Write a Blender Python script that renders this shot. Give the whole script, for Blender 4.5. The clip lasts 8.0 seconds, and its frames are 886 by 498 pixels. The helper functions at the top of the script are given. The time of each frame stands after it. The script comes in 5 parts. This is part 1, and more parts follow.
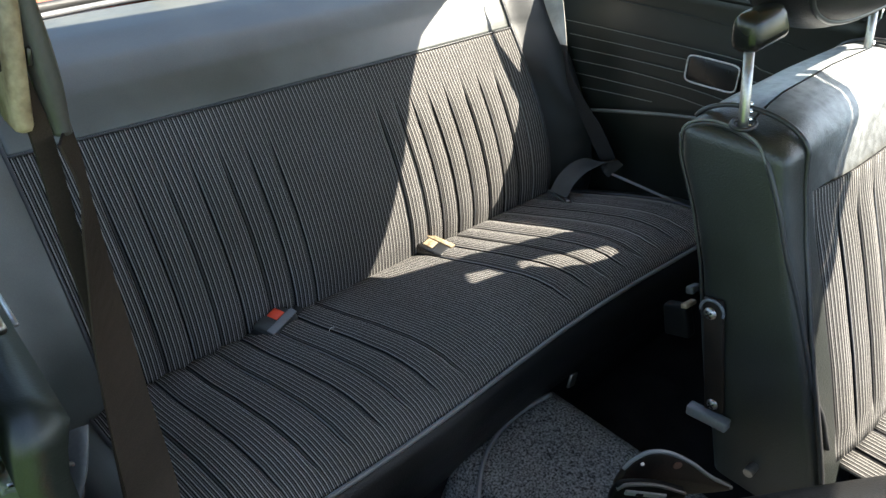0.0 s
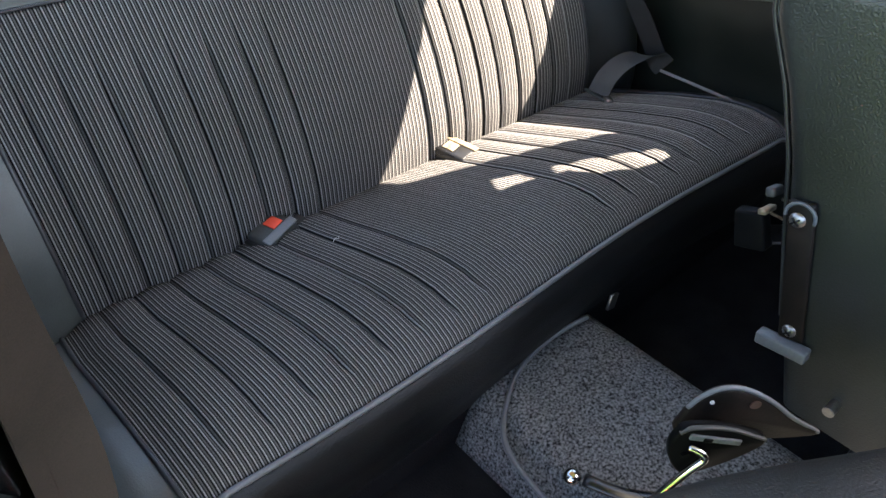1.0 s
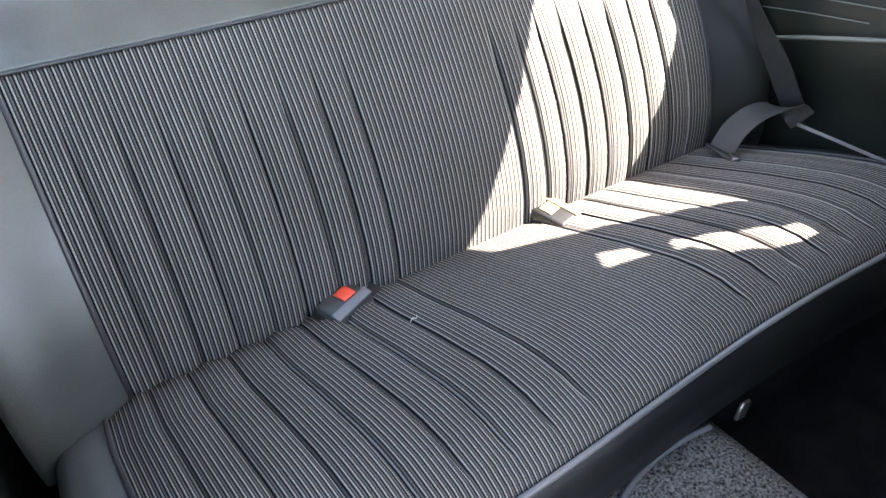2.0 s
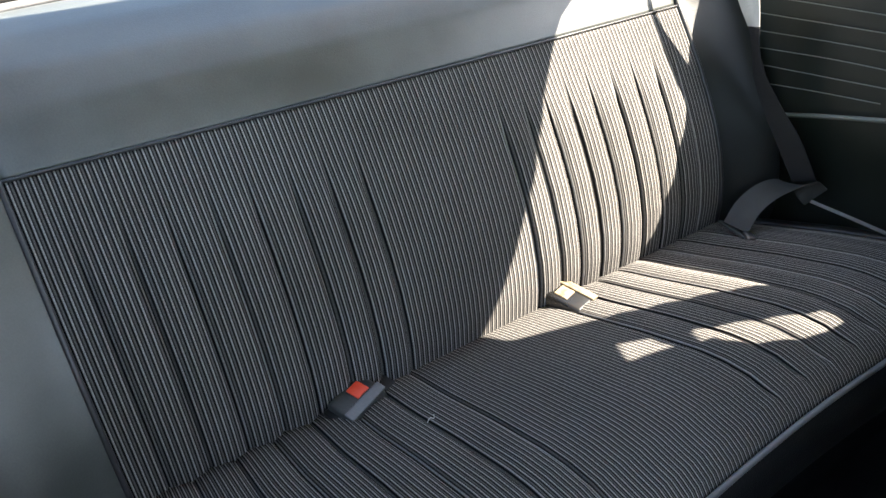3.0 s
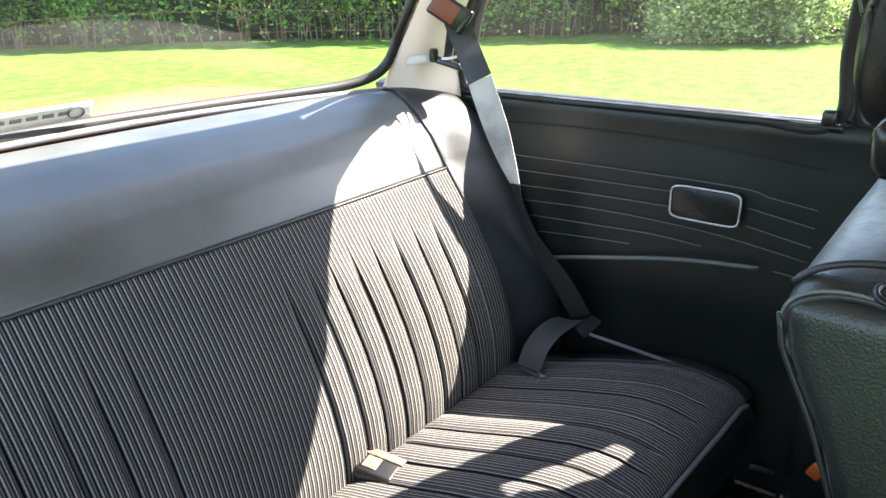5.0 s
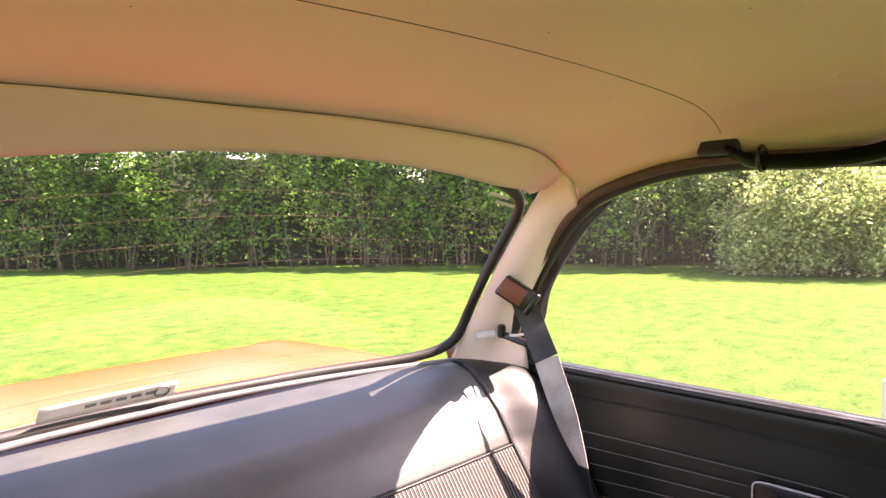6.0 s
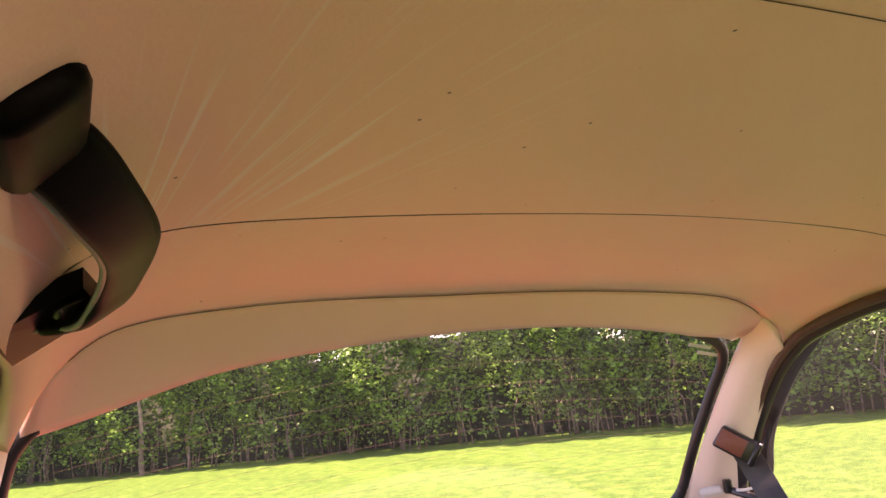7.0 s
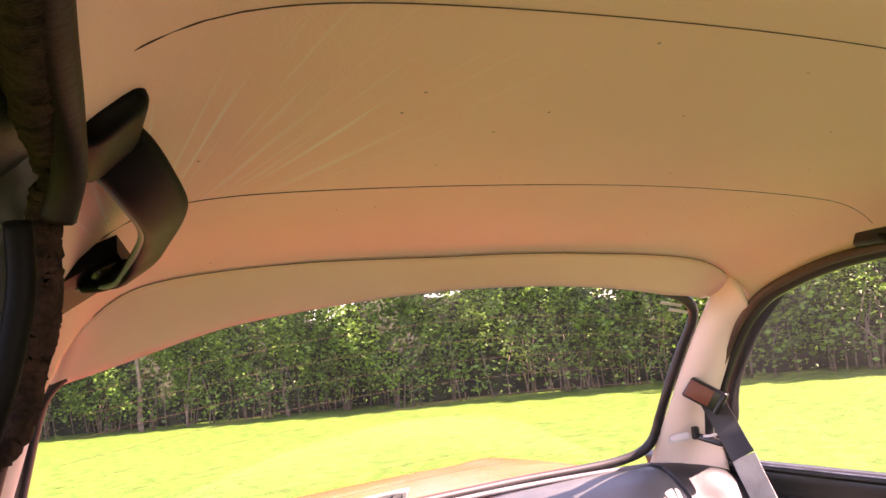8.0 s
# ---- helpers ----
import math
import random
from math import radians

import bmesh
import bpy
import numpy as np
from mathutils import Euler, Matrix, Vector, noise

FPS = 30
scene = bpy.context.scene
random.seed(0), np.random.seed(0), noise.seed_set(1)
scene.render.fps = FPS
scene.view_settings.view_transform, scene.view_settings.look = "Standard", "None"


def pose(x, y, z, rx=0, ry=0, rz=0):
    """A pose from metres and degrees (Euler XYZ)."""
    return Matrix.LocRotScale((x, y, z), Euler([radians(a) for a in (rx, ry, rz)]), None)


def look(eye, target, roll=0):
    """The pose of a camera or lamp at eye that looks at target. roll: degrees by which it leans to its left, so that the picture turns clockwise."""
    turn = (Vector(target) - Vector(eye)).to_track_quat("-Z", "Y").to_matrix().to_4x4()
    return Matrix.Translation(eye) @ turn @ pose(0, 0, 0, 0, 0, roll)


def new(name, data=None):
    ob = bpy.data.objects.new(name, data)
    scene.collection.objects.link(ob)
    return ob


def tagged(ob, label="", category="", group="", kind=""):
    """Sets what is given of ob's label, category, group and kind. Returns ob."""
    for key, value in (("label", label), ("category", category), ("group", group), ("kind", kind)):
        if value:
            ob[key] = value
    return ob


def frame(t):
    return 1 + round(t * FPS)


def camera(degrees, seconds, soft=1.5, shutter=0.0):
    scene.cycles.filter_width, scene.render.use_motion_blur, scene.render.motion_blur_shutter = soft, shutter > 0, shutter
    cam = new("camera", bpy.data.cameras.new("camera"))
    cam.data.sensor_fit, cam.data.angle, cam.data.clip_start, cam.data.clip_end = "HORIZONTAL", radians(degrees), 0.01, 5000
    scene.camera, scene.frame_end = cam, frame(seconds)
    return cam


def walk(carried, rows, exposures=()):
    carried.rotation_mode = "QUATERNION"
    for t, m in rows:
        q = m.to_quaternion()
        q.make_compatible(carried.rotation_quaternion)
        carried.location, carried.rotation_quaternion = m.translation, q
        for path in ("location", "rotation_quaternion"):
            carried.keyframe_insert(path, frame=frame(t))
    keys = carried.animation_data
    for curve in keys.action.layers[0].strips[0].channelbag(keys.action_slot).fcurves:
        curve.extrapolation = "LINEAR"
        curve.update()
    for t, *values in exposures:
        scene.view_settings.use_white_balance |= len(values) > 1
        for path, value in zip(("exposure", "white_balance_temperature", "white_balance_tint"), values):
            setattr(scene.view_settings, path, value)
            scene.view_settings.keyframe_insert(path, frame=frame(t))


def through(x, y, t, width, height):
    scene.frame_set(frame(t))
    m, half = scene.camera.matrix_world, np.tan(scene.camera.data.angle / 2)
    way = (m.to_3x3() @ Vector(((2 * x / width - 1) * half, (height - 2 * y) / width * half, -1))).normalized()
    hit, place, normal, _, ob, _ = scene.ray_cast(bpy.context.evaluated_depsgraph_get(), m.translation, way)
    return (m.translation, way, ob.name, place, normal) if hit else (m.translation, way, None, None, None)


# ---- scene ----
cam = camera(65.4, 8.0)
PATH = [
    (0, (-0.71, -0.937, 1.2), (0.432, 0.302, 0.122), 0.4),
    (0.5, (-0.675, -0.912, 1.141), (0.416, 0.282, -0.035), 0.4),
    (1, (-0.627, -0.845, 1.072), (0.387, 0.34, -0.181), -0.3),
    (1.5, (-0.564, -0.778, 1.032), (0.365, 0.461, -0.233), -1.7),
    (2, (-0.533, -0.709, 1.036), (0.319, 0.662, -0.145), -3.1),
    (2.2, (-0.537, -0.679, 1.047), (0.305, 0.737, -0.087), -3.1),
    (3.3, (-0.501, -0.646, 1.087), (0.455, 0.753, 0.024), -3.3),
    (3.5, (-0.488, -0.646, 1.094), (0.509, 0.728, 0.038), -3.4),
    (4, (-0.495, -0.634, 1.066), (0.655, 0.644, 0.046), -2.6),
    (4.2, (-0.495, -0.63, 1.06), (0.719, 0.616, 0.074), -2.5),
    (5.3, (-0.455, -0.648, 1.135), (1.049, 0.533, 0.549), -1.3),
    (5.5, (-0.449, -0.652, 1.159), (1.077, 0.555, 0.696), -1.1),
    (6, (-0.455, -0.647, 1.215), (0.944, 0.778, 1.091), -1.1),
    (6.5, (-0.499, -0.684, 1.215), (0.673, 0.923, 1.424), -3.6),
    (7, (-0.532, -0.737, 1.212), (0.428, 0.974, 1.602), -6.7),
    (7.5, (-0.552, -0.785, 1.199), (0.403, 0.942, 1.523), -6.7),
    (8, (-0.561, -0.812, 1.203), (0.411, 0.915, 1.478), -6.7),
]
walk(cam, [(t, look(eye, target, roll)) for t, eye, target, roll in PATH],
     [(0, 2.4, 6900, 9), (0.5, 2.6, 6950, 9), (1.0, 3.25, 7200, 16), (1.5, 3.9, 7250, 17), (2.0, 4.12, 7250, 17), (2.2, 3.95, 7250, 16), (3.3, 2.75, 7050, 12), (4.2, 2.55, 6900, 12), (5.3, 3.1, 6800, 18), (5.7, 2.75, 7150, 31), (6.0, 2.55, 8000, 42), (6.5, 2.3, 8150, 62), (8, 2.66, 8150, 63)])

# ---- light: one sun, high on the far front side of the car, and the sky ----
SUN = Vector((0.69, -0.52, 1.0)).normalized()
world = bpy.data.worlds.new("sky")
scene.world = world
world.use_nodes = True
wn = world.node_tree
sky = wn.nodes.new("ShaderNodeTexSky")
sky.sky_type, sky.sun_disc = "NISHITA", False
sky.sun_elevation, sky.sun_rotation = math.asin(SUN.z), math.atan2(SUN.x, SUN.y)
wn.links.new(sky.outputs[0], wn.nodes["Background"].inputs[0])
wn.nodes["Background"].inputs[1].default_value = 0.125
lamp = bpy.data.lights.new("sun", "SUN")
lamp.energy, lamp.angle, lamp.color = 5.0, radians(0.5), (1.0, 0.95, 0.86)
new("sun", lamp).matrix_world = look(SUN * 30, (0, 0, 0))


# ---- materials ----
def nodes(name):
    m = bpy.data.materials.new(name)
    m.use_nodes = True
    t = m.node_tree
    return m, t, t.nodes["Principled BSDF"]


def add(t, kind, **values):
    n = t.nodes.new("ShaderNode" + kind)
    for k, v in values.items():
        n.inputs[k.replace("_", " ")].default_value = v
    return n


def ramp(t, source, stops):
    r = t.nodes.new("ShaderNodeValToRGB")
    r.color_ramp.elements[0].position, r.color_ramp.elements[0].color = stops[0][0], (*stops[0][1], 1)
    r.color_ramp.elements[1].position, r.color_ramp.elements[1].color = stops[-1][0], (*stops[-1][1], 1)
    for p, c in stops[1:-1]:
        r.color_ramp.elements.new(p).color = (*c, 1)
    t.links.new(source, r.inputs[0])
    return r.outputs[0]


def surface(name, dark, light, rough=0.5, metal=0.0, coarse=6.0, fine=300.0, bump=0.0005, spec=0.5, pits=0.0, spread=0.12):
    """A painted, moulded or grained surface: two colours mixed by a coarse and a fine noise, with a fine relief."""
    m, t, b = nodes(name)
    at = add(t, "TexCoord")
    big, small = add(t, "TexNoise", Scale=coarse, Detail=4.0), add(t, "TexNoise", Scale=fine, Detail=3.0)
    for n in (big, small):
        t.links.new(at.outputs["Object"], n.inputs["Vector"])
    mix = add(t, "Math")
    mix.operation = "MULTIPLY_ADD"
    mix.inputs[1].default_value = 0.35
    t.links.new(small.outputs[0], mix.inputs[0])
    t.links.new(big.outputs[0], mix.inputs[2])
    t.links.new(ramp(t, mix.outputs[0], [(0.5, dark), (0.85, light)]), b.inputs["Base Color"])
    r = add(t, "MapRange")
    r.inputs["To Min"].default_value, r.inputs["To Max"].default_value = max(rough - spread, 0.03), min(rough + spread, 1)
    t.links.new(big.outputs[0], r.inputs[0])
    t.links.new(r.outputs[0], b.inputs["Roughness"])
    b.inputs["Metallic"].default_value, b.inputs["Specular IOR Level"].default_value = metal, spec
    if bump:
        h = add(t, "Bump", Strength=0.6, Distance=bump)
        t.links.new(small.outputs[0], h.inputs["Height"])
        t.links.new(h.outputs[0], b.inputs["Normal"])
    return m


def cloth_material():
    """Corded upholstery: pale grey cords on near-black ground; u runs across the cords in metres."""
    m, t, b = nodes("striped_cloth")
    uv = add(t, "UVMap")
    sep = add(t, "SeparateXYZ")
    t.links.new(uv.outputs[0], sep.inputs[0])
    ph = add(t, "Math")
    ph.operation = "MULTIPLY"
    ph.inputs[1].default_value = 1 / PITCH
    t.links.new(sep.outputs[0], ph.inputs[0])
    fr = add(t, "Math")
    fr.operation = "FRACT"
    t.links.new(ph.outputs[0], fr.inputs[0])
    stripe = ramp(t, fr.outputs[0], [(0.0, (0.004, 0.004, 0.005)), (0.13, (0.018, 0.018, 0.018)), (0.24, (0.315, 0.305, 0.293)), (0.36, (0.275, 0.266, 0.256)), (0.46, (0.008, 0.008, 0.009)),
                                     (0.56, (0.012, 0.012, 0.012)), (0.70, (0.115, 0.111, 0.107)), (0.82, (0.098, 0.095, 0.092)), (0.93, (0.005, 0.005, 0.006)), (1.0, (0.004, 0.004, 0.005))])
    weave = add(t, "TexNoise", Scale=900.0, Detail=2.0)
    worn = add(t, "TexNoise", Scale=5.0, Detail=4.0)
    for n in (weave, worn):
        t.links.new(uv.outputs[0], n.inputs["Vector"])
    mul = add(t, "Mix")
    mul.data_type, mul.blend_type = "RGBA", "MULTIPLY"
    mul.inputs[0].default_value = 0.75
    t.links.new(stripe, mul.inputs[6])
    t.links.new(ramp(t, weave.outputs[0], [(0.3, (0.35, 0.35, 0.35)), (0.7, (1.5, 1.5, 1.5))]), mul.inputs[7])
    mul2 = add(t, "Mix")
    mul2.data_type, mul2.blend_type = "RGBA", "MULTIPLY"
    mul2.inputs[0].default_value = 0.6
    t.links.new(mul.outputs[2], mul2.inputs[6])
    t.links.new(ramp(t, worn.outputs[0], [(0.3, (0.8, 0.78, 0.75)), (0.7, (1.1, 1.1, 1.12))]), mul2.inputs[7])
    t.links.new(mul2.outputs[2], b.inputs["Base Color"])
    b.inputs["Roughness"].default_value = 0.85
    b.inputs["Specular IOR Level"].default_value = 0.08
    h = add(t, "Bump", Strength=0.5, Distance=0.0008)
    t.links.new(weave.outputs[0], h.inputs["Height"])
    t.links.new(h.outputs[0], b.inputs["Normal"])
    return m


def glass_material(tint=(0.93, 0.97, 0.95)):
    m, t, b = nodes("window_glass")
    t.nodes.remove(b)
    clear, gloss, mix = add(t, "BsdfTransparent"), add(t, "BsdfGlossy"), add(t, "MixShader", Fac=0.035)
    clear.inputs[0].default_value = (*tint, 1)
    gloss.inputs["Roughness"].default_value = 0.02
    t.links.new(clear.outputs[0], mix.inputs[1])
    t.links.new(gloss.outputs[0], mix.inputs[2])
    at, film, dust, dusty = add(t, "TexCoord"), add(t, "TexNoise", Scale=5.0, Detail=5.0), add(t, "BsdfTranslucent"), add(t, "MixShader")
    dust.inputs[0].default_value = (0.9, 0.9, 0.85, 1)
    t.links.new(at.outputs["Object"], film.inputs["Vector"])
    amount = add(t, "MapRange")
    amount.inputs["To Min"].default_value, amount.inputs["To Max"].default_value = 0.0, 0.012
    t.links.new(film.outputs[0], amount.inputs[0])
    t.links.new(amount.outputs[0], dusty.inputs[0])
    t.links.new(mix.outputs[0], dusty.inputs[1])
    t.links.new(dust.outputs[0], dusty.inputs[2])
    t.links.new(dusty.outputs[0], t.nodes["Material Output"].inputs[0])
    return m


def leaf_material(name, dark, light, through=0.35):
    m, t, b = nodes(name)
    geo = add(t, "NewGeometry")
    col = ramp(t, geo.outputs["Random Per Island"], [(0.0, dark), (0.55, tuple((a + c) / 2 for a, c in zip(dark, light))), (1.0, light)])
    t.links.new(col, b.inputs["Base Color"])
    b.inputs["Roughness"].default_value = 0.55
    tr, mix = add(t, "BsdfTranslucent"), add(t, "MixShader", Fac=through)
    t.links.new(col, tr.inputs[0])
    t.links.new(b.outputs[0], mix.inputs[1])
    t.links.new(tr.outputs[0], mix.inputs[2])
    t.links.new(mix.outputs[0], t.nodes["Material Output"].inputs[0])
    return m


def lawn_material():
    m, t, b = nodes("mown_grass")
    at = add(t, "TexCoord")
    big, mid, small = add(t, "TexNoise", Scale=0.35, Detail=4.0), add(t, "TexNoise", Scale=5.0, Detail=5.0), add(t, "TexNoise", Scale=26.0, Detail=8.0, Roughness=0.75)
    turn = add(t, "Mapping")
    turn.inputs["Rotation"].default_value, turn.inputs["Scale"].default_value = (0, 0, radians(-37)), (0.7, 0.12, 1)
    t.links.new(at.outputs["Object"], turn.inputs[0])
    wave = add(t, "TexNoise", Scale=1.0, Detail=3.0)
    t.links.new(turn.outputs[0], wave.inputs[0])
    for n in (big, mid, small):
        t.links.new(at.outputs["Object"], n.inputs["Vector"])
    base = ramp(t, mid.outputs[0], [(0.3, (0.043, 0.106, 0.012)), (0.55, (0.080, 0.162, 0.022)), (0.75, (0.150, 0.215, 0.043))])
    one = add(t, "Mix")
    one.data_type, one.blend_type = "RGBA", "MULTIPLY"
    one.inputs[0].default_value = 0.5
    t.links.new(base, one.inputs[6])
    t.links.new(ramp(t, wave.outputs[0], [(0.3, (0.75, 0.8, 0.7)), (0.7, (1.25, 1.2, 1.2))]), one.inputs[7])
    two = add(t, "Mix")
    two.data_type, two.blend_type = "RGBA", "MULTIPLY"
    two.inputs[0].default_value = 0.7
    t.links.new(one.outputs[2], two.inputs[6])
    t.links.new(ramp(t, small.outputs[0], [(0.38, (0.26, 0.40, 0.26)), (0.62, (1.75, 1.6, 1.45))]), two.inputs[7])
    t.links.new(two.outputs[2], b.inputs["Base Color"])
    b.inputs["Roughness"].default_value = 0.8
    b.inputs["Specular IOR Level"].default_value = 0.2
    h = add(t, "Bump", Strength=0.8, Distance=0.03)
    t.links.new(small.outputs[0], h.inputs["Height"])
    t.links.new(h.outputs[0], b.inputs["Normal"])
    return m


def headliner_material():
    """Cream vinyl with a fine grain, sparse dark specks and pale streaks fanning by the near grab handle."""
    m = surface("headliner_vinyl", (0.89, 0.625, 0.475), (0.93, 0.68, 0.53), 0.6, coarse=3, fine=420, bump=0.0004, spec=0.3)
    t = m.node_tree
    b = t.nodes["Principled BSDF"]
    base = b.inputs["Base Color"].links[0].from_socket
    at = add(t, "TexCoord")
    cell = add(t, "TexVoronoi", Scale=42.0)
    t.links.new(at.outputs["Object"], cell.inputs["Vector"])
    rare = add(t, "SeparateColor")
    t.links.new(cell.outputs["Color"], rare.inputs[0])
    dot = ramp(t, cell.outputs["Distance"], [(0.035, (1, 1, 1)), (0.065, (0, 0, 0))])
    some = ramp(t, rare.outputs[0], [(0.66, (0, 0, 0)), (0.68, (1, 1, 1))])
    speck = add(t, "Math")
    speck.operation = "MULTIPLY"
    t.links.new(dot, speck.inputs[0])
    t.links.new(some, speck.inputs[1])
    one = add(t, "Mix")
    one.data_type = "RGBA"
    one.inputs[7].default_value = (0.16, 0.10, 0.06, 1)
    t.links.new(speck.outputs[0], one.inputs[0])
    t.links.new(base, one.inputs[6])
    off = add(t, "VectorMath")
    off.operation = "SUBTRACT"
    off.inputs[1].default_value = (-0.50, 0.02, 0)
    t.links.new(at.outputs["Object"], off.inputs[0])
    xy, angle, reach, fan = add(t, "SeparateXYZ"), add(t, "Math"), add(t, "VectorMath"), add(t, "CombineXYZ")
    t.links.new(off.outputs[0], xy.inputs[0])
    angle.operation, reach.operation = "ARCTAN2", "LENGTH"
    t.links.new(xy.outputs[0], angle.inputs[0])
    t.links.new(xy.outputs[1], angle.inputs[1])
    t.links.new(off.outputs[0], reach.inputs[0])
    t.links.new(angle.outputs[0], fan.inputs[0])
    t.links.new(reach.outputs["Value"], fan.inputs[1])
    turn = add(t, "Mapping")
    turn.inputs["Scale"].default_value = (105, 9, 1)
    t.links.new(fan.outputs[0], turn.inputs[0])
    lines = add(t, "TexNoise", Scale=1.0, Detail=2.0)
    t.links.new(turn.outputs[0], lines.inputs["Vector"])
    far = add(t, "VectorMath")
    far.operation = "DISTANCE"
    far.inputs[1].default_value = (-0.44, -0.37, 1.34)
    t.links.new(at.outputs["Object"], far.inputs[0])
    near = ramp(t, far.outputs["Value"], [(0.06, (0.9, 0.9, 0.9)), (0.21, (0, 0, 0))])
    streak = add(t, "Math")
    streak.operation = "MULTIPLY"
    t.links.new(ramp(t, lines.outputs[0], [(0.57, (0, 0, 0)), (0.66, (1, 1, 1))]), streak.inputs[0])
    t.links.new(near, streak.inputs[1])
    two = add(t, "Mix")
    two.data_type = "RGBA"
    two.inputs[7].default_value = (0.93, 0.86, 0.76, 1)
    t.links.new(streak.outputs[0], two.inputs[0])
    t.links.new(one.outputs[2], two.inputs[6])
    t.links.new(two.outputs[2], b.inputs["Base Color"])
    return m


def lit_seat_vinyl():
    """Black seat vinyl; sun and sheen along its top edge are painted in as mottled pale grey."""
    m = surface("lit_top_seat_vinyl", (0.010, 0.0118, 0.0108), (0.020, 0.023, 0.021), 0.38, fine=420, bump=0.0012, spec=0.8)
    t = m.node_tree
    b = t.nodes["Principled BSDF"]
    base = b.inputs["Base Color"].links[0].from_socket
    at, sep, worn = add(t, "TexCoord"), add(t, "SeparateXYZ"), add(t, "TexNoise", Scale=70.0, Detail=7.0)
    t.links.new(at.outputs["Object"], sep.inputs[0])
    t.links.new(at.outputs["Object"], worn.inputs["Vector"])
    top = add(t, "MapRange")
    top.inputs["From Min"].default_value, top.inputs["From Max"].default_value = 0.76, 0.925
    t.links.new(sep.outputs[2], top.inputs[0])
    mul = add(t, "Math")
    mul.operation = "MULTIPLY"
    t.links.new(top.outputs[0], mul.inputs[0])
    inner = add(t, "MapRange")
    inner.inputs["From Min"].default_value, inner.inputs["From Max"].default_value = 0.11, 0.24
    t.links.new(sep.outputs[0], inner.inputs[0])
    mottle = add(t, "Math")
    mottle.operation = "MULTIPLY"
    t.links.new(inner.outputs[0], mottle.inputs[0])
    t.links.new(ramp(t, worn.outputs[0], [(0.30, (0.45, 0.45, 0.45)), (0.66, (1, 1, 1))]), mottle.inputs[1])
    t.links.new(mottle.outputs[0], mul.inputs[1])
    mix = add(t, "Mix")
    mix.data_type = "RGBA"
    # Pale grey stands in for sunlight on the seat top.
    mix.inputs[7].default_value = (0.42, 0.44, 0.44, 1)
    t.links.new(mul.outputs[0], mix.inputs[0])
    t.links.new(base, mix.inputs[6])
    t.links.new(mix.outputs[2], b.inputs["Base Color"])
    return m


PITCH = 0.0063
BACK_PITCH = 0.0080
CLOTH = cloth_material()
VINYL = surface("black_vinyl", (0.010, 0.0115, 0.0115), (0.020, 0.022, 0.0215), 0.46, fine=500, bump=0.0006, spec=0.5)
# Lighter copy of the rear vinyl: sky and door light put into its colour.
LIT_VINYL = surface("lit_black_vinyl", (0.034, 0.039, 0.035), (0.066, 0.072, 0.066), 0.46, coarse=9, fine=500, bump=0.0004, spec=0.95)
SEAT_VINYL = surface("front_seat_vinyl", (0.005, 0.0053, 0.0056), (0.012, 0.0125, 0.013), 0.46, fine=420, bump=0.0012, spec=0.33)
SIDE_VINYL = surface("side_panel_vinyl", (0.008, 0.011, 0.009), (0.016, 0.020, 0.016), 0.45, fine=500, bump=0.0004)
# Paler than the panel: the light caught by its ridges is in the colour.
RIB_EDGE = surface("welt_line", (0.10, 0.108, 0.10), (0.16, 0.17, 0.155), 0.4)
RUBBER = surface("black_rubber", (0.01, 0.01, 0.01), (0.022, 0.021, 0.02), 0.55)
FUZZ = surface("fuzzy_seal", (0.014, 0.009, 0.007), (0.05, 0.029, 0.021), 0.9, coarse=160, fine=700, bump=0.003, spec=0.1)
BROWN = surface("brown_edge_trim", (0.05, 0.026, 0.019), (0.11, 0.058, 0.042), 0.5, fine=120, bump=0.001)
PLASTIC = surface("black_plastic", (0.008, 0.008, 0.008), (0.016, 0.016, 0.016), 0.28, fine=700, bump=0.0001)
PIPING = surface("grey_piping", (0.10, 0.10, 0.105), (0.17, 0.17, 0.175), 0.4)
DARKPIPE = surface("black_piping", (0.02, 0.02, 0.022), (0.04, 0.04, 0.042), 0.35)
CREAM = headliner_material()
PILLAR = surface("pillar_vinyl", (0.80, 0.66, 0.55), (0.86, 0.72, 0.61), 0.55, coarse=4, fine=420, bump=0.0003, spec=0.3)
HEADER = surface("header_vinyl", (0.90, 0.595, 0.50), (0.93, 0.64, 0.54), 0.6, coarse=4, fine=420, bump=0.0003)
STITCH = surface("seam_thread", (0.04, 0.022, 0.012), (0.11, 0.065, 0.035), 0.8, coarse=90)
LIT_SEAT_VINYL = lit_seat_vinyl()
BRIGHT = surface("bright_metal", (0.6, 0.58, 0.55), (0.8, 0.78, 0.75), 0.38, metal=0.6, coarse=200, fine=900)
CHROME = surface("chrome", (0.62, 0.6, 0.58), (0.75, 0.73, 0.7), 0.12, metal=1.0, bump=0)
STEEL = surface("worn_steel", (0.30, 0.29, 0.28), (0.5, 0.48, 0.46), 0.35, metal=1.0, coarse=30)
WEB = surface("belt_webbing", (0.018, 0.018, 0.019), (0.04, 0.04, 0.042), 0.65, fine=900, bump=0.0004, spec=0.2)
# Paler copy of the belt webbing, with sunlight put into its colour.
WEB_SUNLIT = surface("belt_webbing_sunlit", (0.26, 0.25, 0.23), (0.55, 0.53, 0.49), 0.65, coarse=14, fine=900, bump=0.0004)
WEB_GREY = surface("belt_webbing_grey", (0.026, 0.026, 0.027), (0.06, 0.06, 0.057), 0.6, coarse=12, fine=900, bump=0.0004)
WEB_BROWN = surface("belt_webbing_brown", (0.018, 0.0125, 0.010), (0.036, 0.025, 0.020), 0.85, fine=900, bump=0.0004, spec=0.15)
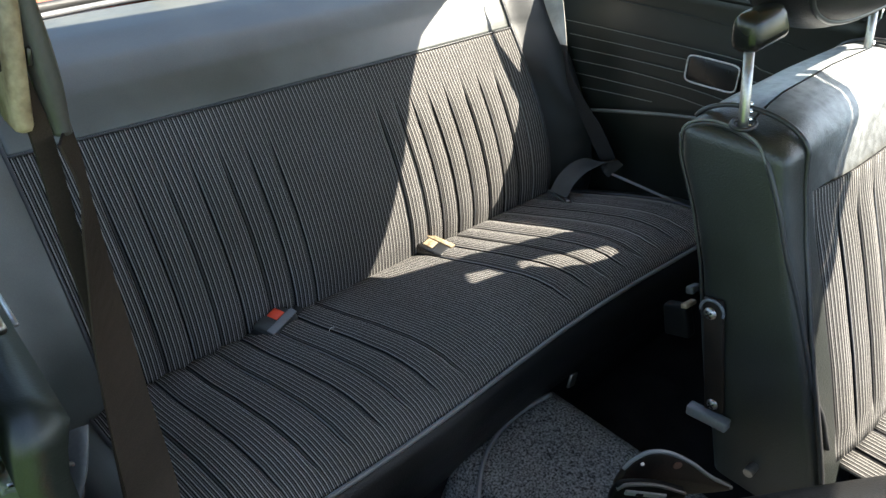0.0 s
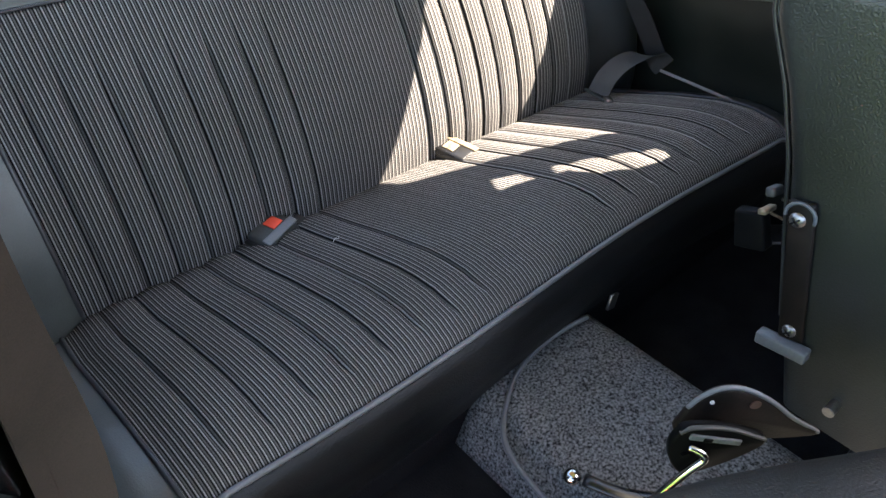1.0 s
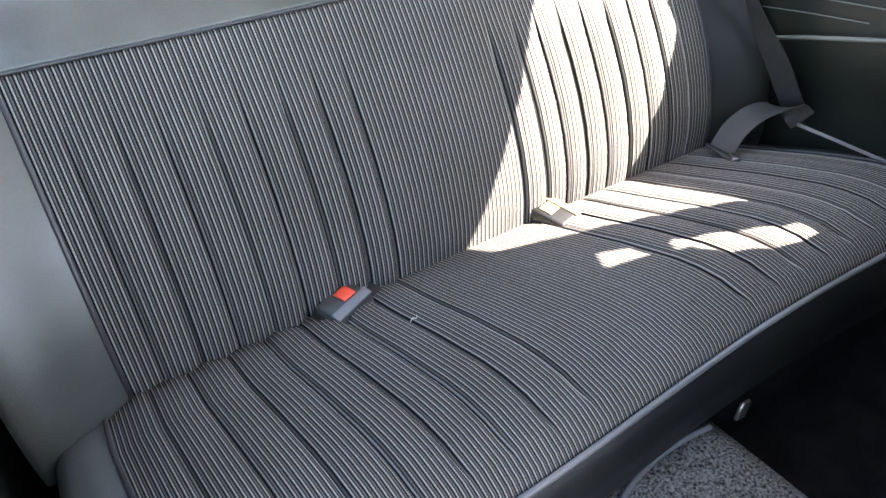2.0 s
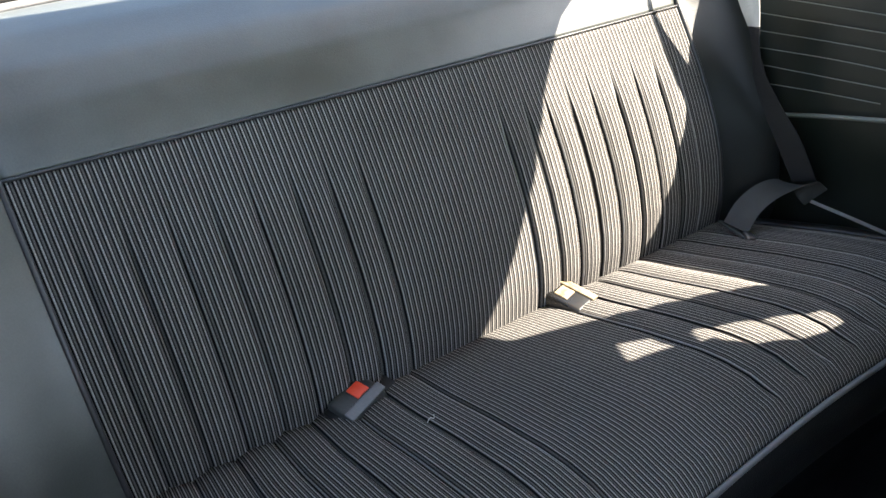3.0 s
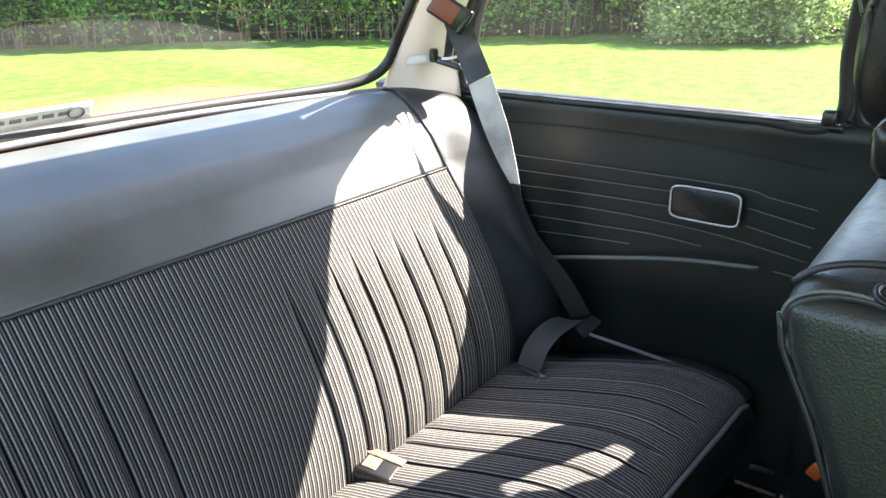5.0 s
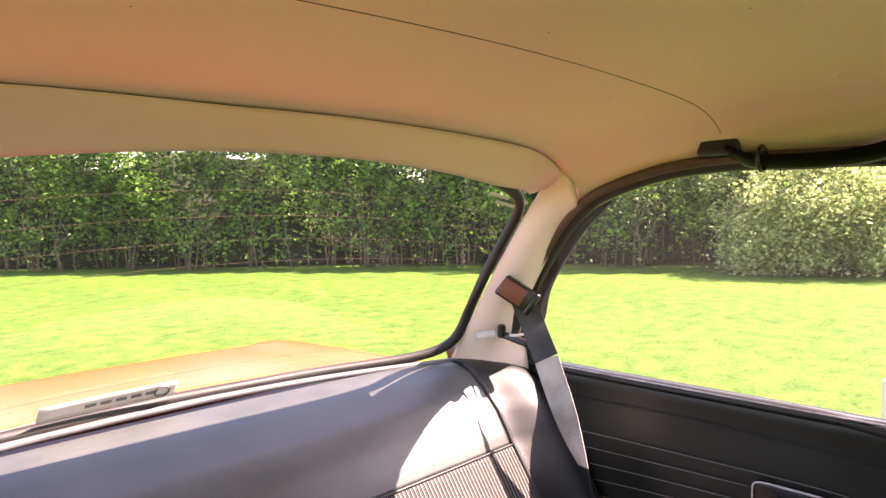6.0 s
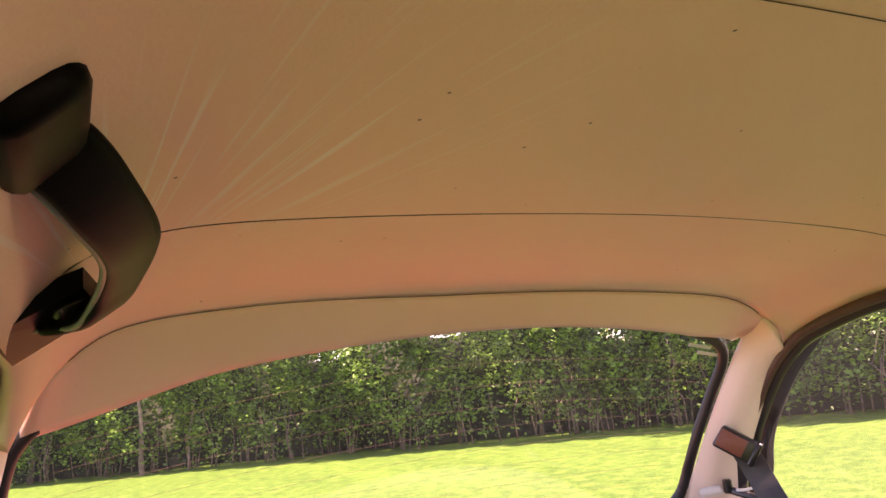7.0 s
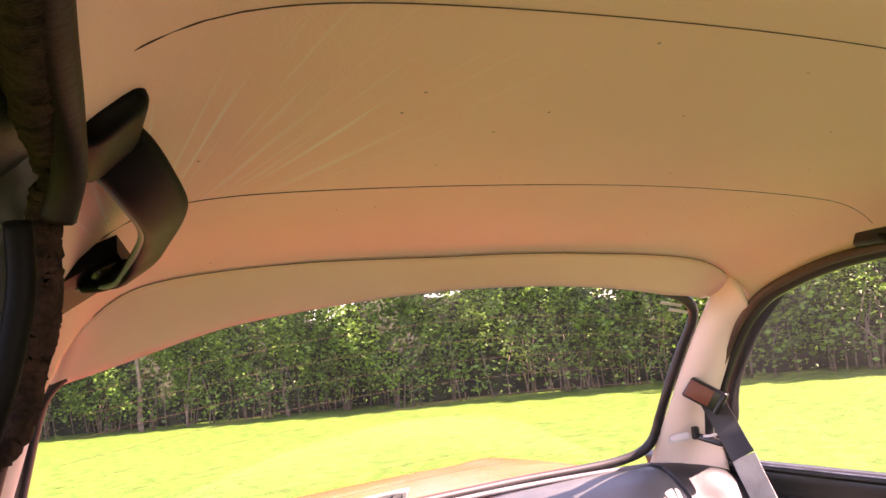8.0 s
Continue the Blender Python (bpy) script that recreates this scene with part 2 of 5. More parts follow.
BUCKLE = surface("buckle_plastic", (0.028, 0.031, 0.030), (0.060, 0.066, 0.063), 0.4)
RED_BROWN = surface("reddish_plastic", (0.17, 0.045, 0.028), (0.24, 0.075, 0.045), 0.4)
RED = surface("red_button", (0.72, 0.07, 0.035), (0.8, 0.10, 0.05), 0.35)
ORANGE_PLASTIC = surface("orange_button", (0.7, 0.16, 0.03), (0.8, 0.22, 0.05), 0.35)
PALE = surface("pale_plastic", (0.6, 0.58, 0.54), (0.74, 0.72, 0.68), 0.45)
LABEL = surface("buckle_label", (0.13, 0.09, 0.05), (0.30, 0.235, 0.15), 0.6, coarse=80)
CARPET = surface("loop_carpet", (0.008, 0.008, 0.009), (0.27, 0.27, 0.265), 0.95, coarse=260, fine=900, bump=0.004, spec=0.1)
FLOOR = surface("black_carpet", (0.006, 0.006, 0.007), (0.014, 0.014, 0.015), 0.95, coarse=20, fine=300, bump=0.003, spec=0.1)
PAINT = surface("orange_paint", (0.60, 0.100, 0.028), (0.66, 0.125, 0.038), 0.25, coarse=2, bump=0)
HANDLE = surface("handle_plastic", (0.003, 0.003, 0.003), (0.007, 0.007, 0.007), 0.42, fine=700, bump=0.0001, spec=0.04)
HINGE = surface("hinge_cover", (0.006, 0.005, 0.0045), (0.018, 0.012, 0.009), 0.55, coarse=25, spec=0.2)
HINGE_GREY = surface("grey_guide", (0.035, 0.034, 0.034), (0.06, 0.058, 0.056), 0.5)
LEVER = surface("grey_lever", (0.10, 0.11, 0.12), (0.15, 0.16, 0.17), 0.45)
STICKER = surface("window_sticker", (0.5, 0.5, 0.46), (0.6, 0.6, 0.56), 0.5)
GLASS = glass_material()
GRASS = lawn_material()
HEDGE_LEAF = leaf_material("hedge_leaf", (0.008, 0.028, 0.005), (0.19, 0.40, 0.055), 0.45)
TREE_LEAF = leaf_material("tree_leaf", (0.05, 0.11, 0.02), (0.33, 0.46, 0.09), 0.5)
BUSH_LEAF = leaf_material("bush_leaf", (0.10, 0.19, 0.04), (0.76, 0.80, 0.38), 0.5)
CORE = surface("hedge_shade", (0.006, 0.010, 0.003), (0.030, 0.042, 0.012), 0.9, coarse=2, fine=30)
BARK = surface("bark", (0.10, 0.075, 0.05), (0.24, 0.18, 0.12), 0.9, coarse=10, fine=60, bump=0.01)


# ---- building helpers ----
def mesh_of(verts, faces, smooth=True, uvs=None):
    me = bpy.data.meshes.new("mesh")
    me.from_pydata([tuple(v) for v in verts], [], faces)
    if uvs is not None:
        lay = me.uv_layers.new(name="UVMap")
        for poly in me.polygons:
            for li in poly.loop_indices:
                lay.data[li].uv = uvs[me.loops[li].vertex_index]
    me.validate()
    bm = bmesh.new()
    bm.from_mesh(me)
    bmesh.ops.recalc_face_normals(bm, faces=bm.faces)
    bm.to_mesh(me)
    bm.free()
    for poly in me.polygons:
        poly.use_smooth = smooth
    return me


def sheet(fn, nu, nv, closed_u=False, uv=None):
    """A mesh grid from fn(u, v), u and v from 0 to 1."""
    verts, uvs, faces = [], [], []
    for j in range(nv + 1):
        for i in range(nu + (0 if closed_u else 1)):
            u, v = i / nu, j / nv
            verts.append(fn(u, v))
            if uv:
                uvs.append(uv(u, v))
    n = nu if closed_u else nu + 1
    for j in range(nv):
        for i in range(nu):
            a, b = j * n + i, j * n + (i + 1) % n
            faces.append((a, b, b + n, a + n))
    return mesh_of(verts, faces, True, uvs if uv else None)


def spline(points, count):
    """Points on a smooth curve through the given ones."""
    p = [Vector(q) for q in points]
    p = [p[0] * 2 - p[1]] + p + [p[-1] * 2 - p[-2]]
    out, n = [], len(p) - 3
    for k in range(count + 1):
        f = k / count * n
        i = min(int(f), n - 1)
        t = f - i
        a, b, c, d = p[i:i + 4]
        out.append(0.5 * ((2 * b) + (c - a) * t + (2 * a - 5 * b + 4 * c - d) * t * t + (3 * b - a - 3 * c + d) * t ** 3))
    return out


def tube(points, radius, sides=8, closed=False, flat=1.0):
    """A round (or flattened) tube along points."""
    pts = [Vector(p) for p in points]
    n, verts, faces, up, last = len(pts), [], [], Vector((0.13, 0.21, 0.97)), None
    for k, p in enumerate(pts):
        a, b = pts[(k - 1) % n if closed else max(k - 1, 0)], pts[(k + 1) % n if closed else min(k + 1, n - 1)]
        d = (b - a).normalized()
        s = d.cross(up if abs(d.z) < 0.85 else Vector((0.96, 0.21, 0.13)))
        if last is not None and not closed:
            s = last - d * last.dot(d)
        s = s.normalized() if s.length > 1e-4 else Vector((1, 0, 0))
        last = s
        w = s.cross(d).normalized()
        r = radius[k] if isinstance(radius, (list, tuple)) else radius
        for i in range(sides):
            q = 2 * math.pi * i / sides
            verts.append(p + s * (math.cos(q) * r) + w * (math.sin(q) * r * flat))
    for k in range(n if closed else n - 1):
        for i in range(sides):
            a, b = k * sides + i, k * sides + (i + 1) % sides
            c, d = ((k + 1) % n) * sides + (i + 1) % sides, ((k + 1) % n) * sides + i
            faces.append((a, b, c, d))
    if not closed:
        faces += [tuple(range(sides))[::-1], tuple((n - 1) * sides + i for i in range(sides))]
    return mesh_of(verts, faces)


def strap(points, across, width, thick=0.0014, steps=40):
    """A flat band along points; across gives its width direction at each point."""
    pts = spline(points, steps)
    dirs = spline(across, steps)
    verts, faces = [], []
    for k, p in enumerate(pts):
        d = (pts[min(k + 1, steps)] - pts[max(k - 1, 0)]).normalized()
        s = (dirs[k] - d * dirs[k].dot(d)).normalized()
        w = d.cross(s) * thick / 2
        s = s * width / 2
        verts += [p - s - w, p - s * 0.5 - w, p + s * 0.5 - w, p + s - w, p + s + w, p + s * 0.5 + w, p - s * 0.5 + w, p - s + w]
    for k in range(steps):
        for i in range(8):
            a, b = k * 8 + i, k * 8 + (i + 1) % 8
            faces.append((a, b, b + 8, a + 8))
    faces += [tuple(range(8))[::-1], tuple(steps * 8 + i for i in range(8))]
    return mesh_of(verts, faces, False)


def block(sx, sy, sz, m=None, bevel=0.003, taper=1.0, segments=2):
    """A bevelled block about the origin, its top scaled by taper, moved by m."""
    bm = bmesh.new()
    bmesh.ops.create_cube(bm, size=1)
    for v in bm.verts:
        k = taper if v.co.z > 0 else 1
        v.co = Vector((v.co.x * sx * k, v.co.y * sy * k, v.co.z * sz))
    if bevel:
        bmesh.ops.bevel(bm, geom=bm.edges[:], offset=bevel, segments=segments, affect="EDGES", profile=0.5)
    if m is not None:
        bmesh.ops.transform(bm, matrix=m, verts=bm.verts)
    me = bpy.data.meshes.new("mesh")
    bm.to_mesh(me)
    bm.free()
    for p in me.polygons:
        p.use_smooth = True
    return me


def disc(radius, depth, m=None, sides=20, bevel=0.001):
    bm = bmesh.new()
    bmesh.ops.create_cone(bm, cap_ends=True, segments=sides, radius1=radius, radius2=radius, depth=depth)
    if bevel:
        bmesh.ops.bevel(bm, geom=[e for e in bm.edges if len(e.link_faces) == 2 and any(len(f.verts) > 4 for f in e.link_faces)], offset=bevel, segments=2, affect="EDGES")
    if m is not None:
        bmesh.ops.transform(bm, matrix=m, verts=bm.verts)
    me = bpy.data.meshes.new("mesh")
    bm.to_mesh(me)
    bm.free()
    return me


def thing(name, label, category, place=(0, 0, 0), group="", kind=""):
    ob = new(name)
    ob.empty_display_size = 0.05
    ob.location = place
    return tagged(ob, label, category, group, kind)


def part(name, me, material, parent=None, label="", thick=0.0, offset=-1.0):
    ob = new(name, me)
    me.materials.append(material)
    if parent is not None:
        ob.parent = parent
        if parent.parent is None:
            ob.matrix_parent_inverse = Matrix.Translation(-parent.location)
    if label:
        ob["label"] = label
    if thick:
        s = ob.modifiers.new("thickness", "SOLIDIFY")
        s.thickness, s.offset = thick, offset
    return ob


def interp(x, table):
    xs, ys = [a for a, _ in table], [b for _, b in table]
    return float(np.interp(x, xs, ys))


def smooth(x, a, b):
    t = min(max((x - a) / (b - a), 0), 1)
    return t * t * (3 - 2 * t)


# ---- rear bench: cushion and backrest ----
BACK_SEAMS = [-0.513, -0.460, -0.409, -0.358, -0.306, -0.253, -0.203, -0.155, 0.090, 0.137, 0.182, 0.229, 0.278, 0.330, 0.382, 0.434, 0.487]
SEAT_SEAMS = [-0.515, -0.462, -0.407, -0.353, -0.299, -0.246, -0.192, -0.137, 0.137, 0.192, 0.246, 0.300, 0.354, 0.408, 0.462, 0.515]


def pleats(x, strength, seams):
    """Sewn-in pleats: a puffed channel between narrow seams on both outer thirds, none on the flat middle."""
    k = int(np.searchsorted(seams, x))
    lo, hi = seams[max(k - 1, 0)], seams[min(k, len(seams) - 1)]
    d = min(abs(x - lo), abs(x - hi))
    groove = -0.0075 * math.exp(-(d / 0.0032) ** 2)
    puff = 0.0055 * math.sin(math.pi * (x - lo) / (hi - lo)) if 0 < hi - lo < 0.1 else 0.0
    return strength * (groove + puff)


def cords(x, pitch=PITCH):
    p = (x / pitch) % 1.0
    return 0.0012 * math.exp(-((p - 0.30) / 0.16) ** 2) + 0.0008 * math.exp(-((p - 0.76) / 0.16) ** 2)


CUSHION = [(0.0, 0.10, 0.345), (0.06, 0.06, 0.363), (0.14, 0.01, 0.382), (0.24, -0.06, 0.401), (0.40, -0.15, 0.423), (0.58, -0.235, 0.439), (0.76, -0.308, 0.444), (0.89, -0.354, 0.438), (0.96, -0.376, 0.428), (1.0, -0.386, 0.416)]
NEAR_EDGE = [(-0.42, -0.570), (-0.3, -0.578), (-0.07, -0.592), (0.05, -0.592)]
FAR_EDGE = [(-0.42, 0.618), (-0.36, 0.634), (-0.27, 0.640), (-0.15, 0.614), (-0.05, 0.592), (0.05, 0.58)]


def cushion_point(u, v, lift=0.0):
    y = interp(v, [(a, b) for a, b, _ in CUSHION])
    z = interp(v, [(a, c) for a, _, c in CUSHION])
    x0, x1 = interp(y, NEAR_EDGE), interp(y, FAR_EDGE)
    x = x0 + (x1 - x0) * u
    e = abs(2 * u - 1)
    z += 0.004 * (1 - e * e) - 0.012 * smooth(e, 0.93, 1.0) + 0.006 * math.sin(5 * x + 1) * v * (1 - v)
    w = -0.57 + 1.185 * u
    fade = smooth(v, 0.06, 0.14) * (1 - smooth(v, 0.80, 0.95))
    z += 0.75 * pleats(w, fade, SEAT_SEAMS) + cords(w) * (1 - smooth(v, 0.97, 1.0)) + lift
    y += 0.008 * math.sin(6.5 * x + 0.4) * v ** 4
    return Vector((x, y, z))


bench = thing("rear_seat_cushion", "long rear bench cushion in striped corded cloth, black vinyl edges", "seat cushion", (0, -0.2, 0.22))
part("cloth_top", sheet(lambda u, v: cushion_point(u, v), 146 * 8, 46, uv=lambda u, v: (-0.57 + 1.185 * u, v * 0.45)), CLOTH, bench, "corded striped cloth, partly in sun", 0.004)


def cushion_side(sign):
    def fn(u, v):
        p = cushion_point(0.0 if sign < 0 else 1.0, u)
        prof = [(0, 0.0, 0.001), (0.3, 0.030, 0.003), (0.55, 0.058, -0.004), (0.7, 0.070, -0.025), (0.8, 0.074, -0.05), (1, 0.075, -0.17)] if sign < 0 else [(0, 0.0, 0.001), (0.25, 0.018, 0.001), (0.5, 0.04, -0.012), (0.7, 0.055, -0.04), (1, 0.058, -0.17)]
        wide = 1.0 if sign < 0 else 1.5
        return Vector((p.x + sign * wide * interp(v, [(a, b) for a, b, _ in prof]), p.y + 0.01 * v, max(p.z + interp(v, [(a, c) for a, _, c in prof]), 0.21)))
    return sheet(fn, 40, 14)


part("side_panel", cushion_side(-1), LIT_VINYL, bench, "black vinyl end, painted lighter for the door light", 0.003)
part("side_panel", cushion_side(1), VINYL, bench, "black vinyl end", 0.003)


def cushion_front(u, v):
    p = cushion_point(u, 1.0)
    prof = [(0, 0.0, 0.0), (0.15, -0.012, -0.012), (0.35, -0.02, -0.04), (0.6, -0.014, -0.09), (1, 0.025, -0.19)]
    return Vector((p.x * 1.02, p.y + interp(v, [(a, b) for a, b, _ in prof]), p.z - 0.002 + interp(v, [(a, c) for a, _, c in prof])))


part("front_panel", sheet(cushion_front, 80, 16), SEAT_VINYL, bench, "black vinyl front face", 0.003)
part("front_piping", tube([cushion_point(i / 160, 1.0) + Vector((0, -0.003, 0.003)) for i in range(161)], 0.004), PIPING, bench, "grey piping")
part("end_piping", tube([cushion_point(0, 0.05 + 0.95 * i / 40) + Vector((-0.002, 0, 0.003)) for i in range(41)], 0.0032), DARKPIPE, bench, "black piping")
part("end_piping", tube([cushion_point(1, 0.05 + 0.95 * i / 40) + Vector((0.002, 0, 0.003)) for i in range(41)], 0.0032), DARKPIPE, bench, "black piping")

backrest = thing("rear_seat_backrest", "upright rear bench backrest in corded cloth below smooth black vinyl", "seat backrest", (0, 0.1, 0.3))
BX0, BX1 = -0.557, 0.545


BACK = [(0.315, 0.050), (0.345, 0.040), (0.38, 0.035), (0.42, 0.035), (0.46, 0.040), (0.51, 0.053), (0.56, 0.072), (0.61, 0.097), (0.66, 0.126), (0.71, 0.158), (0.757, 0.191)]


def back_point(x, v):
    z = 0.315 + 0.442 * v
    y = interp(z, BACK)
    return y - 0.006 * (1 - (x / 0.56) ** 2), z


def back_cloth(u, v):
    x = BX0 + (BX1 - BX0) * u
    y, z = back_point(x, v)
    h = pleats(x, smooth(v, 0.06, 0.16) * (1 - smooth(v, 0.70, 0.90)), BACK_SEAMS) + cords(x, BACK_PITCH) * (1 - smooth(v, 0.985, 1.0))
    return Vector((x, y - h * 0.88, z + h * 0.47))


part("cloth_panel", sheet(back_cloth, 136 * 8, 48, uv=lambda u, v: ((BX0 + (BX1 - BX0) * u) * PITCH / BACK_PITCH, v * 0.5)), CLOTH, backrest, "corded striped cloth, partly in sun", 0.004)
VTOP = [(0, 0.193, 0.757), (0.12, 0.203, 0.777), (0.3, 0.228, 0.816), (0.5, 0.264, 0.854), (0.68, 0.305, 0.881), (0.82, 0.345, 0.893), (0.93, 0.385, 0.894), (1.0, 0.405, 0.885)]


def vinyl_top(u, v):
    x = BX0 + (BX1 - BX0) * u
    y, z = interp(v, [(a, b) for a, b, _ in VTOP]), interp(v, [(a, c) for a, _, c in VTOP])
    e = abs(2 * u - 1)
    y += smooth(v, 0.4, 1) * (0.03 * (1 - e * e) - 0.03 * e ** 6) - 0.006 * (1 - (x / 0.56) ** 2) * (1 - v)
    z += 0.004 * math.sin(7 * x + 2) * v * (1 - v)
    return Vector((x, y, z))


part("vinyl_panel", sheet(vinyl_top, 90, 30), LIT_VINYL, backrest, "smooth black vinyl, soft sheen put into the colour", 0.004)
part("seam", tube([Vector((BX0 + (BX1 - BX0) * i / 100, back_point(BX0 + (BX1 - BX0) * i / 100, 1)[0] - 0.0015, 0.7575)) for i in range(101)], 0.0022, 6), DARKPIPE, backrest)


def bolster(sign):
    edge = BX0 if sign < 0 else BX1

    def fn(u, v):
        if v < 0.6:
            y, z = back_point(edge, v / 0.6)
        else:
            y, z = interp((v - 0.6) / 0.4, [(a, b) for a, b, _ in VTOP]), interp((v - 0.6) / 0.4, [(a, c) for a, _, c in VTOP])
            y -= 0.03 * smooth((v - 0.6) / 0.4, 0.4, 1)
        k = smooth(u, 0.02, 0.82)
        out = 0.118 * min(u / 0.86, 1) + 0.012 * smooth(u, 0.82, 1)
        y += -0.040 * k * (1 - 0.25 * smooth(v, 0.8, 1)) - 0.006 * math.sin(math.pi * min(u / 0.8, 1)) + 0.10 * smooth(u, 0.84, 1) ** 2
        z -= 0.010 * smooth(u, 0.5, 1) * smooth(v, 0.6, 1) + 0.006 * k * smooth(v, 0.75, 1)
        return Vector((edge + sign * out, y, z))
    return sheet(fn, 24, 44)


for sgn in (-1, 1):
    # The near bolster gets the lighter copy, as if lit from the door.
    part("bolster", bolster(sgn), VINYL if sgn > 0 else LIT_VINYL, backrest, "black vinyl bolster" if sgn > 0 else "black vinyl bolster, painted lighter for the door light", 0.004)
    ex = BX0 if sgn < 0 else BX1
    line = [Vector((ex, back_point(ex, i / 30)[0] - 0.002, back_point(ex, i / 30)[1])) for i in range(4, 31)] + [vinyl_top(0 if sgn < 0 else 1, i / 20) + Vector((0, -0.001, 0.001)) for i in range(1, 17)]
    part("side_piping", tube(line, 0.0042, 8), DARKPIPE, backrest, "black piping")


def buckle(place, turn, label, pale):
    b = thing("belt_buckle", label, "belt buckle", place, "belt buckles on the bench")
    b.rotation_euler = turn
    b.scale = (1.1, 1.1, 1.1) if pale else (1.04, 1.04, 1.0)
    body = part("body", block(0.052, 0.072, 0.025, None, 0.004, 0.86), PLASTIC if pale else BUCKLE)
    lip = part("mouth", block(0.048, 0.010, 0.013, pose(0, -0.035, -0.004), 0.002), PALE if pale else PLASTIC)
    btn = part("button", block(0.022, 0.022, 0.004, pose(-0.004, 0.008, 0.0125), 0.001), LABEL if pale else RED)
    strip = part("edge_trim", block(0.015, 0.066, 0.004, pose(0.0165, 0, 0.0120, 0, 12, 0), 0.0015), LABEL if pale else LEVER)
    stem = part("webbing", block(0.034, 0.03, 0.003, pose(0, 0.044, -0.009), 0.001), WEB)
    for o in (body, lip, btn, strip, stem):
        o.parent = b
    return b


buckle((-0.258, 0.010, 0.394), (radians(6), radians(4), radians(-70)), "dark grey belt buckle with red button lying on the cushion", False)
buckle((0.132, 0.004, 0.392), (radians(6), radians(-3), radians(14)), "black belt buckle with a worn pale label, in sunlight", True)

# ---- ceiling, header and pillars ----
RAIL = [(-1.3, 1.33), (-0.8, 1.335), (-0.66, 1.300), (-0.6, 1.29), (-0.45, 1.284), (-0.3, 1.272), (-0.2, 1.268), (-0.1, 1.259), (0.0, 1.231), (0.06, 1.198), (0.13, 1.16)]
CROWN = [(-1.3, 1.365), (-1.1, 1.38), (-0.8, 1.383), (-0.6, 1.371), (-0.22, 1.365), (-0.05, 1.352), (0.04, 1.341), (0.08, 1.335), (0.13, 1.325)]


def liner_point(u, v):
    e = abs(2 * u - 1)
    y = -1.25 + (1.33 - 0.02 * e ** 3) * v - 0.032 * smooth(1 - 2 * u, 0.05, 0.6) * (1 - smooth(1 - 2 * u, 0.82, 1.0)) * v ** 12
    x = (2 * u - 1) * (0.568 + 0.014 * smooth(y, -0.1, 0.08))
    zc, ze = interp(y, CROWN), interp(y, RAIL)
    drop = 0.28 * e * e + 0.72 * e ** 14
    z = zc - (zc - ze) * drop - 0.002 * math.sin(y * 19 + 1.1) * (1 - e)
    return Vector((x, y, z))


headliner = part("ceiling", sheet(liner_point, 60, 90), CREAM, None, "", 0.014, 1.0)
tagged(headliner, "cream perforated vinyl headliner with stitched cross seams", "ceiling", kind="structure")
for ys in (-0.222, -0.570, -0.95):
    v = (ys + 1.25) / 1.33
    seam = part("ceiling_seam", tube([liner_point(0.03 + 0.94 * i / 80, v + (0.026 * (0.94 * (i / 40 - 1)) ** 2 if ys < -0.5 else 0.015 * max(i / 40 - 1, 0) ** 2)) - Vector((0, 0, 0.0003)) for i in range(81)], 0.00045 if ys > -0.5 else 0.00035, 6), STITCH)
    tagged(seam, "dark stitched seam across the cream headliner", "seam", "headliner seams", "structure")


def window_point(u, v):
    """The bowed rear window: u from -1 to 1 across, v from 0 at the sill to 1 at the top."""
    k = 1 - u * u
    low = Vector(((0.562 if u > 0 else 0.655) * u, 0.368 + 0.115 * k, 0.902))
    top = Vector(((0.553 if u > 0 else 0.580) * u, 0.142 - 0.02 * k, 1.237 + 0.064 * k))
    return low.lerp(top, v) + Vector((0, 0.012, 0.008)) * math.sin(math.pi * v)


def header_point(u, v):
    s = 2 * u - 1
    e = abs(s)
    a = liner_point(0.5 + 0.476 * s, 1.0)
    b = window_point(s * 0.985, 0.955 + 0.03 * smooth(s, 0.75, 1) - 0.06 * smooth(-s, 0.6, 1)) + Vector((0, -0.026 * (1 - e ** 6) - 0.004, 0.0))
    return a.lerp(b, v) + Vector((0, -0.003, -0.002)) * (math.sin(math.pi * v) * (1 - e ** 6))


hem = part("header_seam", tube([header_point(0.02 + 0.96 * i / 80, 0.0) + Vector((0, -0.0005, -0.0008)) for i in range(81)], 0.00045, 6), STITCH)
tagged(hem, "thin dark seam between headliner and rear header strip", "seam", "headliner seams", "structure")
header = part("header_trim", sheet(header_point, 60, 8), HEADER, None, "", 0.01, 1.0)
tagged(header, "dull cream vinyl strip above the rear window", "trim", kind="structure")

QREAR = [tuple(liner_point(1.0, 1.0)), (0.598, 0.098, 1.165), (0.618, 0.152, 1.100), (0.637, 0.208, 1.030), (0.655, 0.243, 0.95), (0.674, 0.252, 0.86)]
WREAR = [tuple(liner_point(0.964, 1.0)), (0.548, 0.118, 1.243), (0.557, 0.222, 1.115), (0.560, 0.300, 1.0), (0.563, 0.368, 0.90), (0.564, 0.378, 0.86)]


def pillar_sheet(sign):
    a, b = spline(QREAR, 40), spline(WREAR, 40)

    def fn(u, v):
        p, q = a[round(v * 40)], b[round(v * 40)]
        r = p.lerp(q, u) + Vector((-0.016, -0.014, 0)) * math.sin(math.pi * u)
        if sign < 0:
            r.x += 0.03 + 0.065 * (1 - smooth(r.z, 0.9, 1.26)) * u + 0.03 * (1 - u) * (1 - smooth(r.z, 0.9, 1.26))
        return Vector((sign * r.x, r.y, r.z))
    return sheet(fn, 14, 40)


